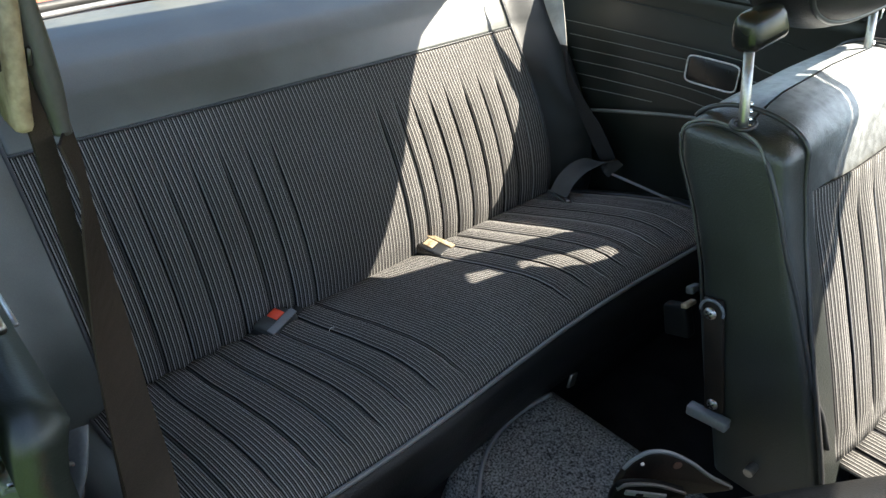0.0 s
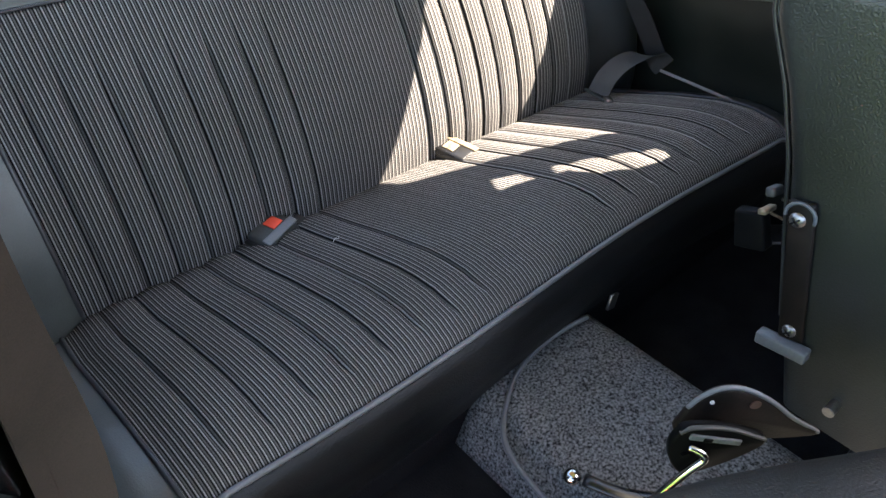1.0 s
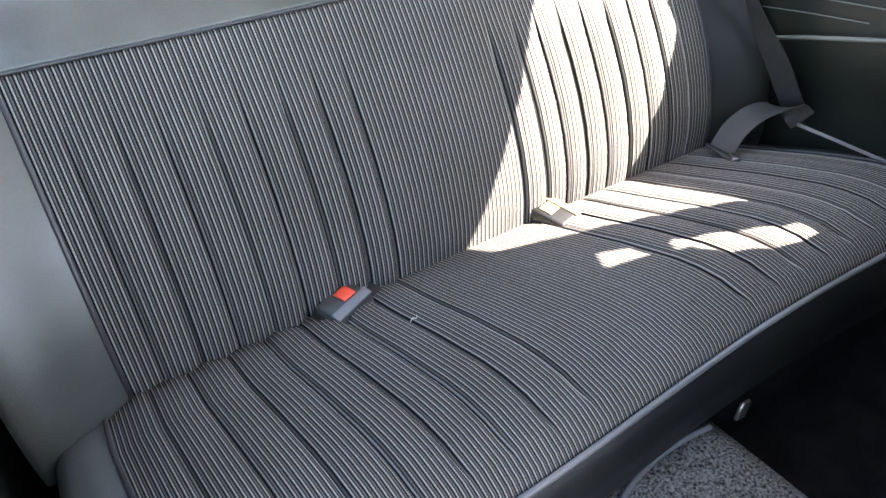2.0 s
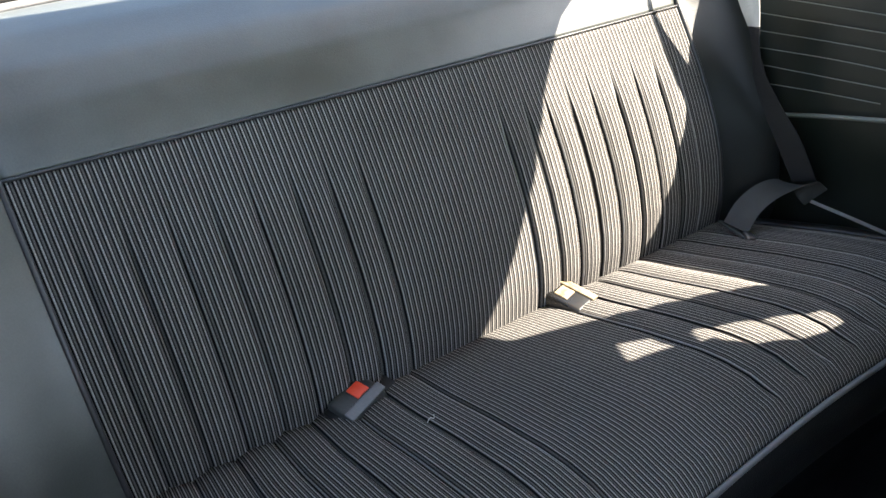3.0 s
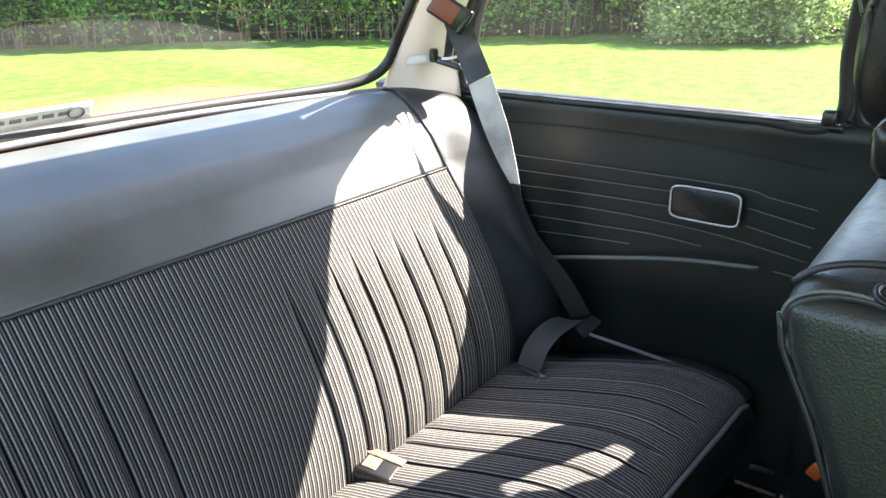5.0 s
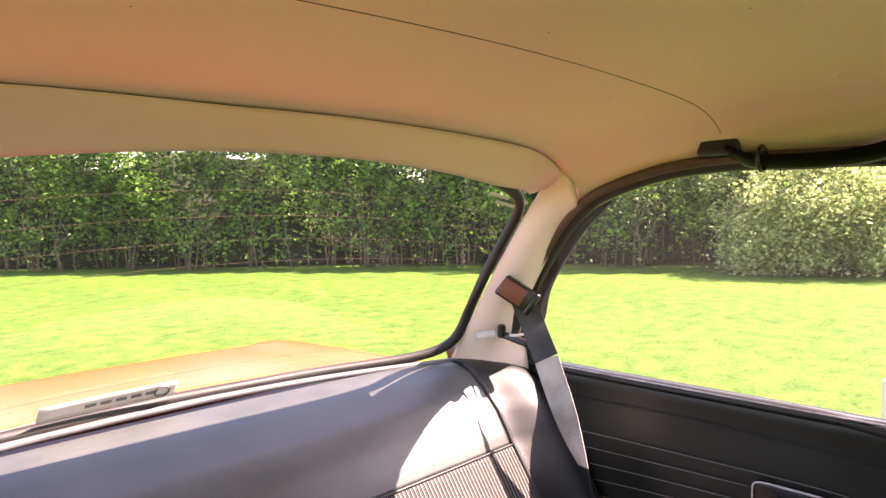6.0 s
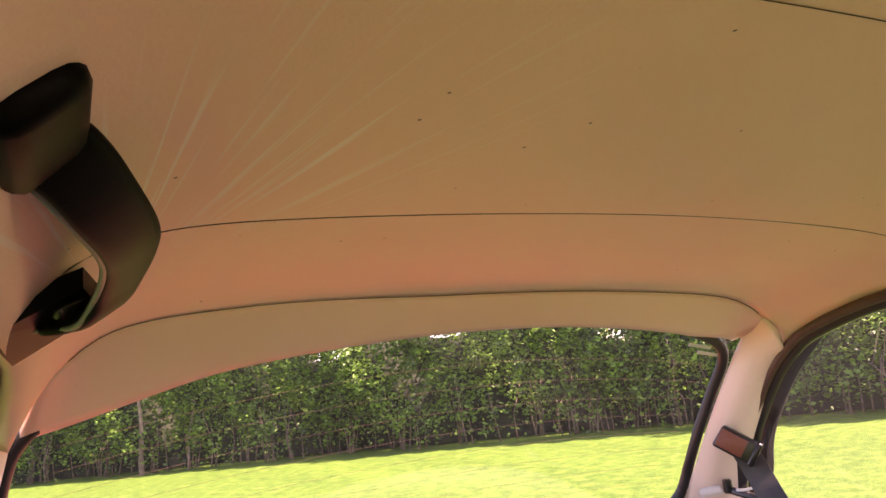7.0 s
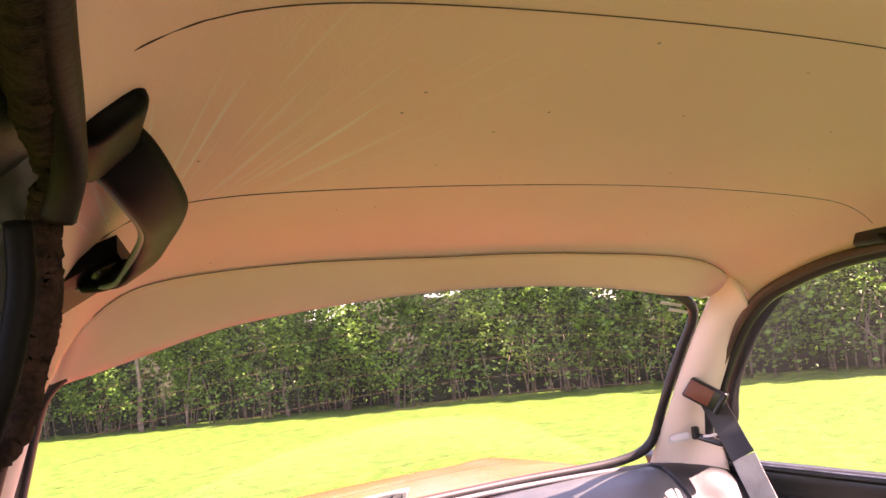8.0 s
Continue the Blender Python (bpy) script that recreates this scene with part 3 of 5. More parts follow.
for k, sgn in enumerate((-1, 1)):
    ob = part("rear_pillar_trim", pillar_sheet(sgn), PILLAR, None, "", 0.012, 1.0 if sgn > 0 else 1.0)
    tagged(ob, "cream vinyl trim wrapped round the rear roof pillar", "pillar trim", "rear pillars", "structure")

# ---- rear window ----
rear_window = thing("window_1", "bowed rear window in a black rubber seal with heater wires", "window", (0, 0.3, 0.91), kind="structure")


def ring(count, grow=1.0, n=9.0):
    out = []
    for i in range(count):
        q = 2 * math.pi * i / count
        c, s = math.cos(q), math.sin(q)
        u = math.copysign(abs(c) ** (2 / n), c) * grow
        v = 0.5 + 0.5 * math.copysign(abs(s) ** (2 / n), s) * grow
        out.append(window_point(u, v))
    return out


pane = part("pane", sheet(lambda u, v: window_point(2 * u - 1, v) + Vector((0, 0.004, 0.003)), 40, 12), GLASS, rear_window, "clear glass")
pane.visible_shadow = False
part("seal", tube(ring(220), 0.0105, 10, True), RUBBER, rear_window, "black rubber seal")
for i in range(9):
    v = 0.12 + i * 0.09
    wire = part("heater_wire", tube([window_point(-0.93 + 1.86 * k / 40, v) for k in range(41)], 0.0002, 4), STITCH, rear_window)

# ---- side: lower trim panels, quarter windows, door pillars ----
def side_x(z):
    return 0.68 - 0.30 * max(z - 0.886, 0)


QWIN = [(-0.440, 0.886), (-0.30, 0.884), (0.0, 0.883), (0.17, 0.883), (0.235, 0.890), (0.248, 0.92), (0.232, 0.98), (0.203, 1.045), (0.155, 1.105), (0.10, 1.163), (0.05, 1.203), (0.0, 1.229), (-0.10, 1.256), (-0.2, 1.267), (-0.32, 1.267), (-0.443, 1.262), (-0.473, 1.243), (-0.464, 1.15), (-0.449, 1.0)]


def qpoint(y, z, sign, inset=0.0):
    return Vector((sign * (side_x(z) + inset + (0.03 if sign < 0 else 0)), y, z))


def closed_spline(points, count):
    p = [Vector((a, b, 0)) for a, b in points]
    n, out = len(p), []
    for k in range(count):
        f = k / count * n
        i, t = int(f), f - int(f)
        a, b, c, d = p[(i - 1) % n], p[i], p[(i + 1) % n], p[(i + 2) % n]
        q = 0.5 * ((2 * b) + (c - a) * t + (2 * a - 5 * b + 4 * c - d) * t * t + (3 * b - a - 3 * c + d) * t ** 3)
        out.append((q.x, q.y))
    return out


def quarter_window(sign, name, label):
    w = thing(name, label, "window", (sign * 0.66, -0.1, 0.89), kind="structure")
    loop = closed_spline(QWIN, 140)
    part("seal", tube([qpoint(y, z, sign) for y, z in loop], 0.010, 8, True), RUBBER, w, "black rubber seal")
    cy, cz = -0.12, 1.08
    grow = [(cy + (y - cy) * 1.03, cz + (z - cz) * 1.045) for y, z in loop]
    arc = [(y, z) for y, z in grow if z > 0.93 and y > -0.43]
    k0 = max(range(len(arc)), key=lambda i: abs(arc[i][1] - arc[i - 1][1]) + abs(arc[i][0] - arc[i - 1][0]))
    arc = arc[k0:] + arc[:k0]
    part("edge_trim", tube([qpoint(y, z, sign, -0.010) for y, z in arc], 0.0085, 8), BROWN, w, "brown edge trim")
    small = [(cy + (y - cy) * 0.985, cz + (z - cz) * 0.965) for y, z in loop]
    part("bright_strip", tube([qpoint(y, z, sign, 0.004) for y, z in small], 0.0035, 6, True), STEEL, w, "thin bright metal strip")
    # Outer ring added, its outline offset to trim the sun patch on the backrest.
    lip, edge_out = [], []
    for y, z in loop:
        back = smooth(y, -0.16, 0.06)
        yy, zz = y - 0.024 * back * smooth(z, 0.90, 1.0), z + 0.040 * (1 - back) * smooth(z, 1.0, 1.2)
        lip.append(qpoint(yy, zz, sign, 0.025))
        edge_out.append(qpoint(cy + (yy - cy) * 1.22, cz + (zz - cz) * 1.22, sign, 0.030))
    n = len(loop)
    part("outer_surround", mesh_of(lip + edge_out, [(i, (i + 1) % n, n + (i + 1) % n, n + i) for i in range(n)]), RUBBER, w, "added dark outer window surround that trims the sunlight", 0.004)
    verts = [qpoint(cy, cz, sign, 0.004)] + [qpoint(y, z, sign, 0.004) for y, z in loop]
    n = len(loop)
    p = part("pane", mesh_of(verts, [(0, 1 + i, 1 + (i + 1) % n) for i in range(n)], False), GLASS, w, "clear glass")
    p.visible_shadow = False
    return w


quarter_window(1, "window_2", "curved rear side window with black seal and brown trim")
quarter_window(-1, "window_3", "curved rear side window beside the open door")


def lower_panel(sign):
    def fn(u, v):
        y = -0.55 + 1.05 * u
        z = 0.16 + 0.722 * v
        return Vector((sign * (0.684 + 0.004 * math.sin(math.pi * v) + 0.03 * (1 - smooth(z, 0.42, 0.6)) - 0.012 * smooth(z, 0.84, 0.882) + (0.03 if sign < 0 else 0)), y, z))
    return sheet(fn, 30, 30)


def side_trim(sign, label):
    t = thing("side_panel", label, "side panel", (sign * 0.68, -0.1, 0.25), "rear side panels")
    part("panel", lower_panel(sign), SIDE_VINYL, t, "", 0.03, 1.0 if sign > 0 else -1.0)
    part("sill", sheet(lambda u, v: (sign * (0.669 + (0.03 if sign < 0 else 0) + 0.020 * v - 0.004 * math.sin(math.pi * v)), -0.455 + 0.72 * u, 0.8850 - 0.003 * v + 0.002 * math.sin(math.pi * v)), 20, 6), SIDE_VINYL, t, "padded window sill", 0.01)
    for inset, rad in ((0.683, 0.0042), (0.673, 0.0018)):
        part("sill_strip", tube([(sign * inset, -0.45 + 0.70 * i / 30, 0.8885) for i in range(31)], rad, 8), STEEL, t, "thin bright metal strip")
    return t


far_panel = side_trim(1, "black ribbed vinyl rear side panel with chrome-edged ashtray")
side_trim(-1, "plain black vinyl rear side panel beside the bench")
RIBS = [[(0.146, 0.829), (-0.055, 0.834), (-0.253, 0.830), (-0.44, 0.817)], [(0.131, 0.764), (-0.03, 0.767), (-0.31, 0.769), (-0.37, 0.760), (-0.44, 0.752)],
        [(0.116, 0.734), (-0.05, 0.739), (-0.205, 0.743)], [(0.108, 0.703), (-0.06, 0.711), (-0.205, 0.715)], [(0.10, 0.673), (-0.06, 0.683), (-0.2, 0.684), (-0.31, 0.679), (-0.44, 0.664)],
        [(0.085, 0.643), (-0.06, 0.651), (-0.18, 0.657), (-0.27, 0.654)], [(0.062, 0.612), (-0.03, 0.621), (-0.137, 0.629)], [(-0.337, 0.737), (-0.44, 0.722)],
        [(-0.338, 0.706), (-0.44, 0.690)], [(-0.391, 0.637), (-0.44, 0.634)]]
# All ribs but the first carry their glint as a paler colour.
for k, line in enumerate(RIBS):
    part("rib", tube(spline([(0.6805, y, z) for y, z in line], 24), 0.0011, 6), RIB_EDGE if k else SIDE_VINYL, far_panel, "thin raised welt line")
part("pocket_edge", tube(spline([(0.672, 0.02, 0.566), (0.670, -0.066, 0.588), (0.668, -0.237, 0.625), (0.670, -0.37, 0.641)], 20), 0.0042, 8), RIB_EDGE, far_panel, "rounded pocket edge")


def ashtray(x, y, z):
    a = thing("ashtray", "small black ashtray with a thin chrome rim in the side panel", "ashtray", (x, y, z))
    part("lid", block(0.012, 0.118, 0.058, pose(x - 0.004, y, z), 0.005), PLASTIC, a)
    r = []
    for i in range(60):
        q = 2 * math.pi * i / 60
        c, s = math.cos(q), math.sin(q)
        r.append((x - 0.010, y + 0.059 * math.copysign(abs(c) ** 0.3, c), z + 0.029 * math.copysign(abs(s) ** 0.3, s)))
    part("rim", tube(r, 0.0019, 6, True), BRIGHT, a, "thin chrome rim")


ashtray(0.68, -0.270, 0.731)


def pillar_inner(z, sign):
    if sign > 0:
        return min(0.638 - 0.30 * (z - 1.04), 0.690)
    return interp(z, [(0.25, 0.74), (0.82, 0.725), (0.92, 0.708), (1.03, 0.70), (1.10, 0.69), (1.135, 0.665), (1.16, 0.612), (1.185, 0.584), (1.21, 0.572), (1.25, 0.564), (1.36, 0.556)])


def door_pillar(sign):
    def fn(u, v):
        z = 0.25 + (1.05 if sign > 0 else 1.09) * v
        q = 2 * math.pi * u
        c, s = math.cos(q), math.sin(q)
        lean = smooth(z, 0.94, 1.25) if sign > 0 else 0.0
        return Vector((sign * (pillar_inner(z, sign) + 0.016 - 0.016 * math.copysign(abs(c) ** 0.5, c)), -0.500 - 0.012 * lean + (0.040 - 0.008 * lean) * math.copysign(abs(s) ** 0.5, s), z))
    return sheet(fn, 24, 30, True)


pillars = []
for sgn in (1, -1):
    p = thing("door_pillar", "black vinyl-covered door pillar", "pillar", (sgn * 0.68, -0.5, 0.25), "door pillars", "structure")
    part("post", door_pillar(sgn), VINYL, p)
    pillars.append(p)
SEAL_LINE = [(-0.567, -0.80, 1.288), (-0.5665, -0.72, 1.285), (-0.566, -0.66, 1.283), (-0.566, -0.60, 1.281), (-0.562, -0.565, 1.275), (-0.5655, -0.552, 1.256), (-0.566, -0.550, 1.235), (-0.570, -0.552, 1.212), (-0.579, -0.555, 1.185), (-0.62, -0.560, 1.168)]
fray = [p + Vector((0.0014 * noise.noise((k * 0.53, 0, 0)), 0, 0.0014 * noise.noise((k * 0.47, 3, 0)))) for k, p in enumerate(spline(SEAL_LINE, 260))]
part("door_seal", tube(fray, [0.0058 + 0.0013 * noise.noise((k * 0.8, 9, 0)) - 0.003 * math.exp(-((k - 122) / 3) ** 2) - 0.002 * smooth(k, 190, 230) for k in range(261)], 12), FUZZ, pillars[1], "frayed brown fuzzy door seal")
part("seal_lip", tube(spline([(-0.564, -0.80, 1.290), (-0.563, -0.72, 1.287), (-0.5615, -0.66, 1.284), (-0.5585, -0.60, 1.282), (-0.5575, -0.57, 1.272), (-0.561, -0.56, 1.258)], 60), 0.0055, 10), HINGE, pillars[1], "smooth dark lip beside the seal")
part("rail_cover", sheet(lambda u, v: (-0.560 - 0.07 * u, -1.25 + 0.72 * v, 1.296 - 0.012 * math.sin(math.pi * min(u * 1.5, 1)) - 0.03 * u), 8, 30), RUBBER, pillars[1], "dark roof edge over the door opening", 0.012, 1.0)
part("window_trim", tube(spline([(-0.592, -0.565, 1.165), (-0.580, -0.565, 1.197), (-0.5745, -0.565, 1.218), (-0.5715, -0.565, 1.237), (-0.572, -0.565, 1.256)], 24), 0.0042, 12), HANDLE, pillars[1], "glossy black edge catching reflections")

part("frame_cover", block(0.055, 0.012, 0.13, pose(-0.604, -0.530, 1.248, 0, -6, 0), 0.005), RUBBER, pillars[1], "black door frame cover")

# ---- far front door and windscreen, mostly hidden behind the seat ----
fd = thing("door_1", "closed far front door with black vinyl panel and window", "door", (0.69, -1.0, 0.25), kind="structure")
part("panel", sheet(lambda u, v: (0.690 + 0.006 * math.sin(math.pi * v), -0.545 - 0.99 * u, 0.2 + 0.735 * v), 20, 20), SIDE_VINYL, fd, "black vinyl door panel", 0.04, 1.0)
for k in range(6):
    part("rib", tube([(0.684, -0.56 - 0.9 * i / 10, 0.83 - 0.035 * k) for i in range(11)], 0.002, 6), SIDE_VINYL, fd)
part("window_frame", tube([(0.676, -0.536, 0.925), (0.642, -0.532, 1.04), (0.616, -0.532, 1.135), (0.602, -0.536, 1.195), (0.592, -0.58, 1.218), (0.584, -0.66, 1.250), (0.577, -0.74, 1.300), (0.572, -0.84, 1.322), (0.572, -1.15, 1.320), (0.60, -1.27, 1.23), (0.676, -1.52, 0.925)], 0.009, 8, True), RUBBER, fd, "black window frame")
# Filler sheet added above the frame to end the sun strip on the cushion.
corner = [(0.606, -0.528, 1.205), (0.600, -0.548, 1.214), (0.594, -0.60, 1.226), (0.586, -0.66, 1.252), (0.579, -0.74, 1.302), (0.572, -0.76, 1.325), (0.572, -0.50, 1.30)]
part("corner_blocker", mesh_of(corner, [tuple(range(7))], False), RUBBER, fd, "black sheet added in the door frame's corner to block sun", 0.014, 1.0)
dp = part("pane", mesh_of([(0.682, -0.56, 0.885), (0.585, -0.56, 1.262), (0.580, -1.16, 1.262), (0.682, -1.52, 0.885)], [(0, 1, 2, 3)], False), GLASS, fd, "clear glass")
dp.visible_shadow = False
ws = thing("window_4", "windscreen between slim black pillars above the dashboard", "window", (0, -1.6, 0.92), kind="structure")
for sgn in (1, -1):
    part("pillar", tube([(sgn * 0.575, -1.22, 1.28), (sgn * 0.62, -1.5, 1.1), (sgn * 0.66, -1.78, 0.90)], 0.022, 8), RUBBER, ws, "black windscreen pillar")
wp = part("pane", sheet(lambda u, v: ((2 * u - 1) * (0.57 + 0.08 * v), -1.24 - 0.56 * v - 0.08 * (1 - (2 * u - 1) ** 2), 1.32 - 0.42 * v), 16, 4), GLASS, ws, "clear glass")
wp.visible_shadow = False
dash = part("dashboard", block(1.36, 0.36, 0.30, pose(0, -1.72, 0.77), 0.03), VINYL)
tagged(dash, "plain black padded dashboard", "dashboard", kind="structure")

# ---- floor, tunnel, body shell ----
fl = part("floor", block(1.5, 2.2, 0.03, pose(0, -0.6, 0.165), 0.004), FLOOR)
tagged(fl, "black carpeted car floor", "floor", kind="structure")
base = part("wall_seat_base", block(1.34, 0.02, 0.24, pose(0, -0.36, 0.29), 0.004), FLOOR)
tagged(base, "black carpeted panel under the bench", "panel", kind="structure")
back = part("wall_rear", block(1.36, 0.02, 0.66, pose(0, 0.45, 0.54), 0.004), FLOOR)
tagged(back, "black bulkhead behind the bench", "panel", kind="structure")
shelf = part("rear_shelf", sheet(lambda u, v: (1.1 * u - 0.55, 0.33 + v * 0.16, 0.872 + 0.004 * v), 20, 6), RUBBER, None, "", 0.01)
tagged(shelf, "narrow black shelf below the rear window", "shelf", kind="structure")


def tunnel_point(u, v):
    prof = [(0, -0.20, 0.18), (0.12, -0.175, 0.235), (0.26, -0.15, 0.268), (0.38, -0.11, 0.277), (0.5, 0, 0.279), (0.68, 0.075, 0.277), (0.76, 0.10, 0.262), (1, 0.14, 0.18)]
    return Vector((interp(u, [(a, b) for a, b, _ in prof]), -0.372 - 1.0 * v, interp(u, [(a, c) for a, _, c in prof])))


tun = part("tunnel_carpet", sheet(tunnel_point, 40, 40), CARPET, None, "", 0.006)
tagged(tun, "grey looped carpet over the floor tunnel", "carpet")

car = thing("car", "orange two-door saloon seen from inside its cabin", "car", (0, 0, 0.2))
part("roof", sheet(lambda u, v: liner_point(u, v) * 1.0 + Vector(((2 * u - 1) * 0.004, 0.0, 0.024)), 30, 40), PAINT, car, "orange roof skin", 0.003, 1.0)


def boot_point(u, v):
    x = (2 * u - 1) * 0.66
    e = abs(2 * u - 1)
    y = 0.40 + 0.16 * (1 - e * e) * (1 - v) + 0.55 * v
    z = 0.893 - 0.02 * v * v - 0.05 * e ** 4 + 0.012 * smooth(e, 0.55, 0.75) * (1 - smooth(e, 0.8, 1.0)) * v
    return Vector((x, y, z))


part("boot_lid", sheet(boot_point, 50, 24), PAINT, car, "orange boot lid", 0.004)
part("tail", sheet(lambda u, v: boot_point(u, 1.0) + Vector((0, 0.05 * v, -0.45 * v)), 30, 8), PAINT, car, "", 0.004)
for sgn in (1, -1):
    part("rear_wing", sheet(lambda u, v: Vector((sgn * (0.70 + 0.08 * math.sin(v * math.pi / 2)), 0.30 + 0.70 * u, 0.80 - 0.5 * v * v)), 20, 10), PAINT, car, "", 0.004)
part("bulkhead", block(1.4, 0.03, 0.7, pose(0, -1.62, 0.55), 0.01), VINYL, car, "black front bulkhead")

part("bonnet", sheet(lambda u, v: Vector(((2 * u - 1) * (0.66 - 0.03 * v), -1.86 - 0.95 * v, 0.90 - 0.10 * v * v - 0.06 * abs(2 * u - 1) ** 5)), 24, 16), PAINT, car, "orange bonnet", 0.004)
part("nose", sheet(lambda u, v: Vector(((2 * u - 1) * 0.63, -2.81 + 0.04 * v, 0.80 - 0.45 * v - 0.06 * abs(2 * u - 1) ** 5 * (1 - v))), 16, 6), PAINT, car, "", 0.004)
for sgn in (1, -1):
    part("front_wing", sheet(lambda u, v: Vector((sgn * (0.66 + 0.12 * math.sin(v * math.pi / 2) - 0.03 * u), -1.62 - 1.19 * u, 0.845 - 0.06 * u - 0.5 * v * v)), 20, 10), PAINT, car, "", 0.004)
    part("rocker", block(0.06, 1.10, 0.14, pose(sgn * 0.75, -1.05, 0.22), 0.02), PAINT, car, "orange door sill")
    for y in (0.45, -2.2):
        wheel = part("wheel", disc(0.29, 0.17, pose(sgn * 0.66, y, 0.29, 0, 90, 0), 36, 0.03), RUBBER, car, "black tyre")
        part("rim", disc(0.17, 0.02, pose(sgn * 0.75, y, 0.29, 0, 90, 0), 30, 0.006), STEEL, wheel, "steel rim")

# ---- outdoors ----
lawn = part("ground", sheet(lambda u, v: (-600 + 1200 * u, -600 + 1200 * v, 0), 4, 4), GRASS)
tagged(lawn, "sunlit mown lawn, yellow-green", "lawn", kind="structure")

# ---- front seats ----
def seat_shell(x0, x1, rows, top, power=13.0):
    """A padded backrest: rounded cross-sections (z, rear y, front y) stacked and closed over the top."""
    zs = [r[0] for r in rows]

    def fn(u, v):
        z = zs[0] + (top - zs[0]) * v
        yr, yf = interp(min(z, zs[-1]), [(a, b) for a, b, _ in rows]), interp(min(z, zs[-1]), [(a, c) for a, _, c in rows])
        k = max((z - zs[-1]) / (top - zs[-1]), 0)
        f = math.sqrt(max(1 - k * k, 0.0))
        q = 2 * math.pi * u
        c, s = math.cos(q), math.sin(q)
        hw, ht = (x1 - x0) / 2 - 0.04 * (1 - f), (yr - yf) / 2 * max(f, 0.02)
        side = math.copysign(abs(c) ** (2 / power), c)
        return Vector(((x0 + x1) / 2 + hw * side, (yr + yf) / 2 + ht * math.copysign(abs(s) ** (2 / power), s), z - 0.026 * k * abs(side) ** 4))
    return sheet(fn, 96, 60, True)


SEAT_ROWS = [(0.38, -0.702, -0.871), (0.507, -0.664, -0.828), (0.60, -0.638, -0.794), (0.70, -0.611, -0.754), (0.775, -0.583, -0.722), (0.84, -0.550, -0.700), (0.875, -0.543, -0.692)]


def seat_side(z):
    return interp(z, [(a, b) for a, b, _ in SEAT_ROWS]), interp(z, [(a, c) for a, _, c in SEAT_ROWS])


SX0, SX1 = 0.078, 0.600
seat = thing("front_seat", "black vinyl front seat with corded cloth centre and recliner hinge", "car seat", (0.34, -0.9, 0.2))
part("backrest", seat_shell(SX0, SX1, SEAT_ROWS, 0.926), LIT_SEAT_VINYL, seat, "padded black vinyl backrest")
def top_piping(x):
    """Piping from the rear edge over the top and down the front at one x."""
    yr, yf = seat_side(0.875)
    cy, ht = (yr + yf) / 2, (yr - yf) / 2 + 0.001
    arc = [(x, cy + ht * math.cos(a), 0.876 + 0.0405 * math.sin(a)) for a in np.linspace(0.25, math.pi, 26)]
    return arc + [(x - (0.028 if x < 0.3 else -0.028) * smooth(z, 0.85, 0.6), seat_side(z)[1] - 0.0005, z) for z in np.linspace(0.862, 0.42, 22)]


for x in (SX0 + 0.042, SX1 - 0.042):
    part("piping", tube(top_piping(x), 0.0034, 8), DARKPIPE, seat, "black piping")
WELT = [(-0.664, 0.507), (-0.640, 0.595), (-0.612, 0.69), (-0.585, 0.775), (-0.558, 0.83), (-0.549, 0.860), (-0.556, 0.884), (-0.586, 0.896), (-0.627, 0.893), (-0.661, 0.876), (-0.691, 0.823), (-0.714, 0.77), (-0.748, 0.70), (-0.790, 0.60), (-0.832, 0.50)]
for x, sgn in ((SX0, 1), (SX1, -1)):
    line = []
    for p in spline([(x, y, z) for y, z in WELT], 80):
        yr, yf = seat_side(min(p.z, 0.875))
        q = min(abs((p.y - (yr + yf) / 2) / ((yr - yf) / 2)), 0.985)
        line.append(Vector((x + sgn * (0.261 * (1 - (1 - q ** 13) ** (1 / 13)) + 0.012 * smooth(p.z, 0.865, 0.90) - 0.0005), p.y, p.z)))
    part("side_welt", tube(line, 0.0034, 8), DARKPIPE, seat, "welted side seam")
    part("side_welt_edge", tube([p + Vector((-sgn * 0.001, 0.0035, 0.0035)) for p in line], 0.0016, 6), RIB_EDGE, seat, "worn grey edge of the seam")


def front_cloth(u, v):
    x = 0.108 + 0.465 * u
    z = 0.46 + 0.37 * v
    e = abs(2 * u - 1)
    y = seat_side(z)[1] - 0.012 + 0.02 * e ** 3
    h = pleats(x, 0.8 * smooth(v, 0.05, 0.15) * (1 - smooth(v, 0.8, 0.95)), SEAT_SEAMS) + cords(x)
    return Vector((x, y - h, z))


part("cloth_panel", sheet(front_cloth, 57 * 8, 24, uv=lambda u, v: (0.108 + 0.465 * u, v * 0.34)), CLOTH, seat, "corded cloth centre", 0.004)


def front_cushion(u, v):
    q = 2 * math.pi * u
    c, s = math.cos(q), math.sin(q)
    k = math.sqrt(max(1 - (max(v - 0.6, 0) / 0.4) ** 2, 0.0))
    return Vector((0.341 + (0.255 - 0.03 * (1 - k)) * math.copysign(abs(c) ** 0.5, c) * max(k, 0.02), -1.06 + 0.25 * math.copysign(abs(s) ** 0.5, s) * max(k, 0.02), 0.26 + 0.19 * v))


part("cushion", sheet(front_cushion, 60, 24, True), SEAT_VINYL, seat, "black vinyl seat cushion")
part("cushion_cloth", sheet(lambda u, v: Vector((0.15 + 0.38 * u, -0.845 - 0.38 * v, 0.449 + 0.012 * math.sin(math.pi * u) + cords(0.15 + 0.38 * u) + pleats(0.15 + 0.38 * u, 0.7, SEAT_SEAMS))), 47 * 8, 20, uv=lambda u, v: (0.15 + 0.38 * u, v * 0.38)), CLOTH, seat, "corded cloth seat top", 0.004)
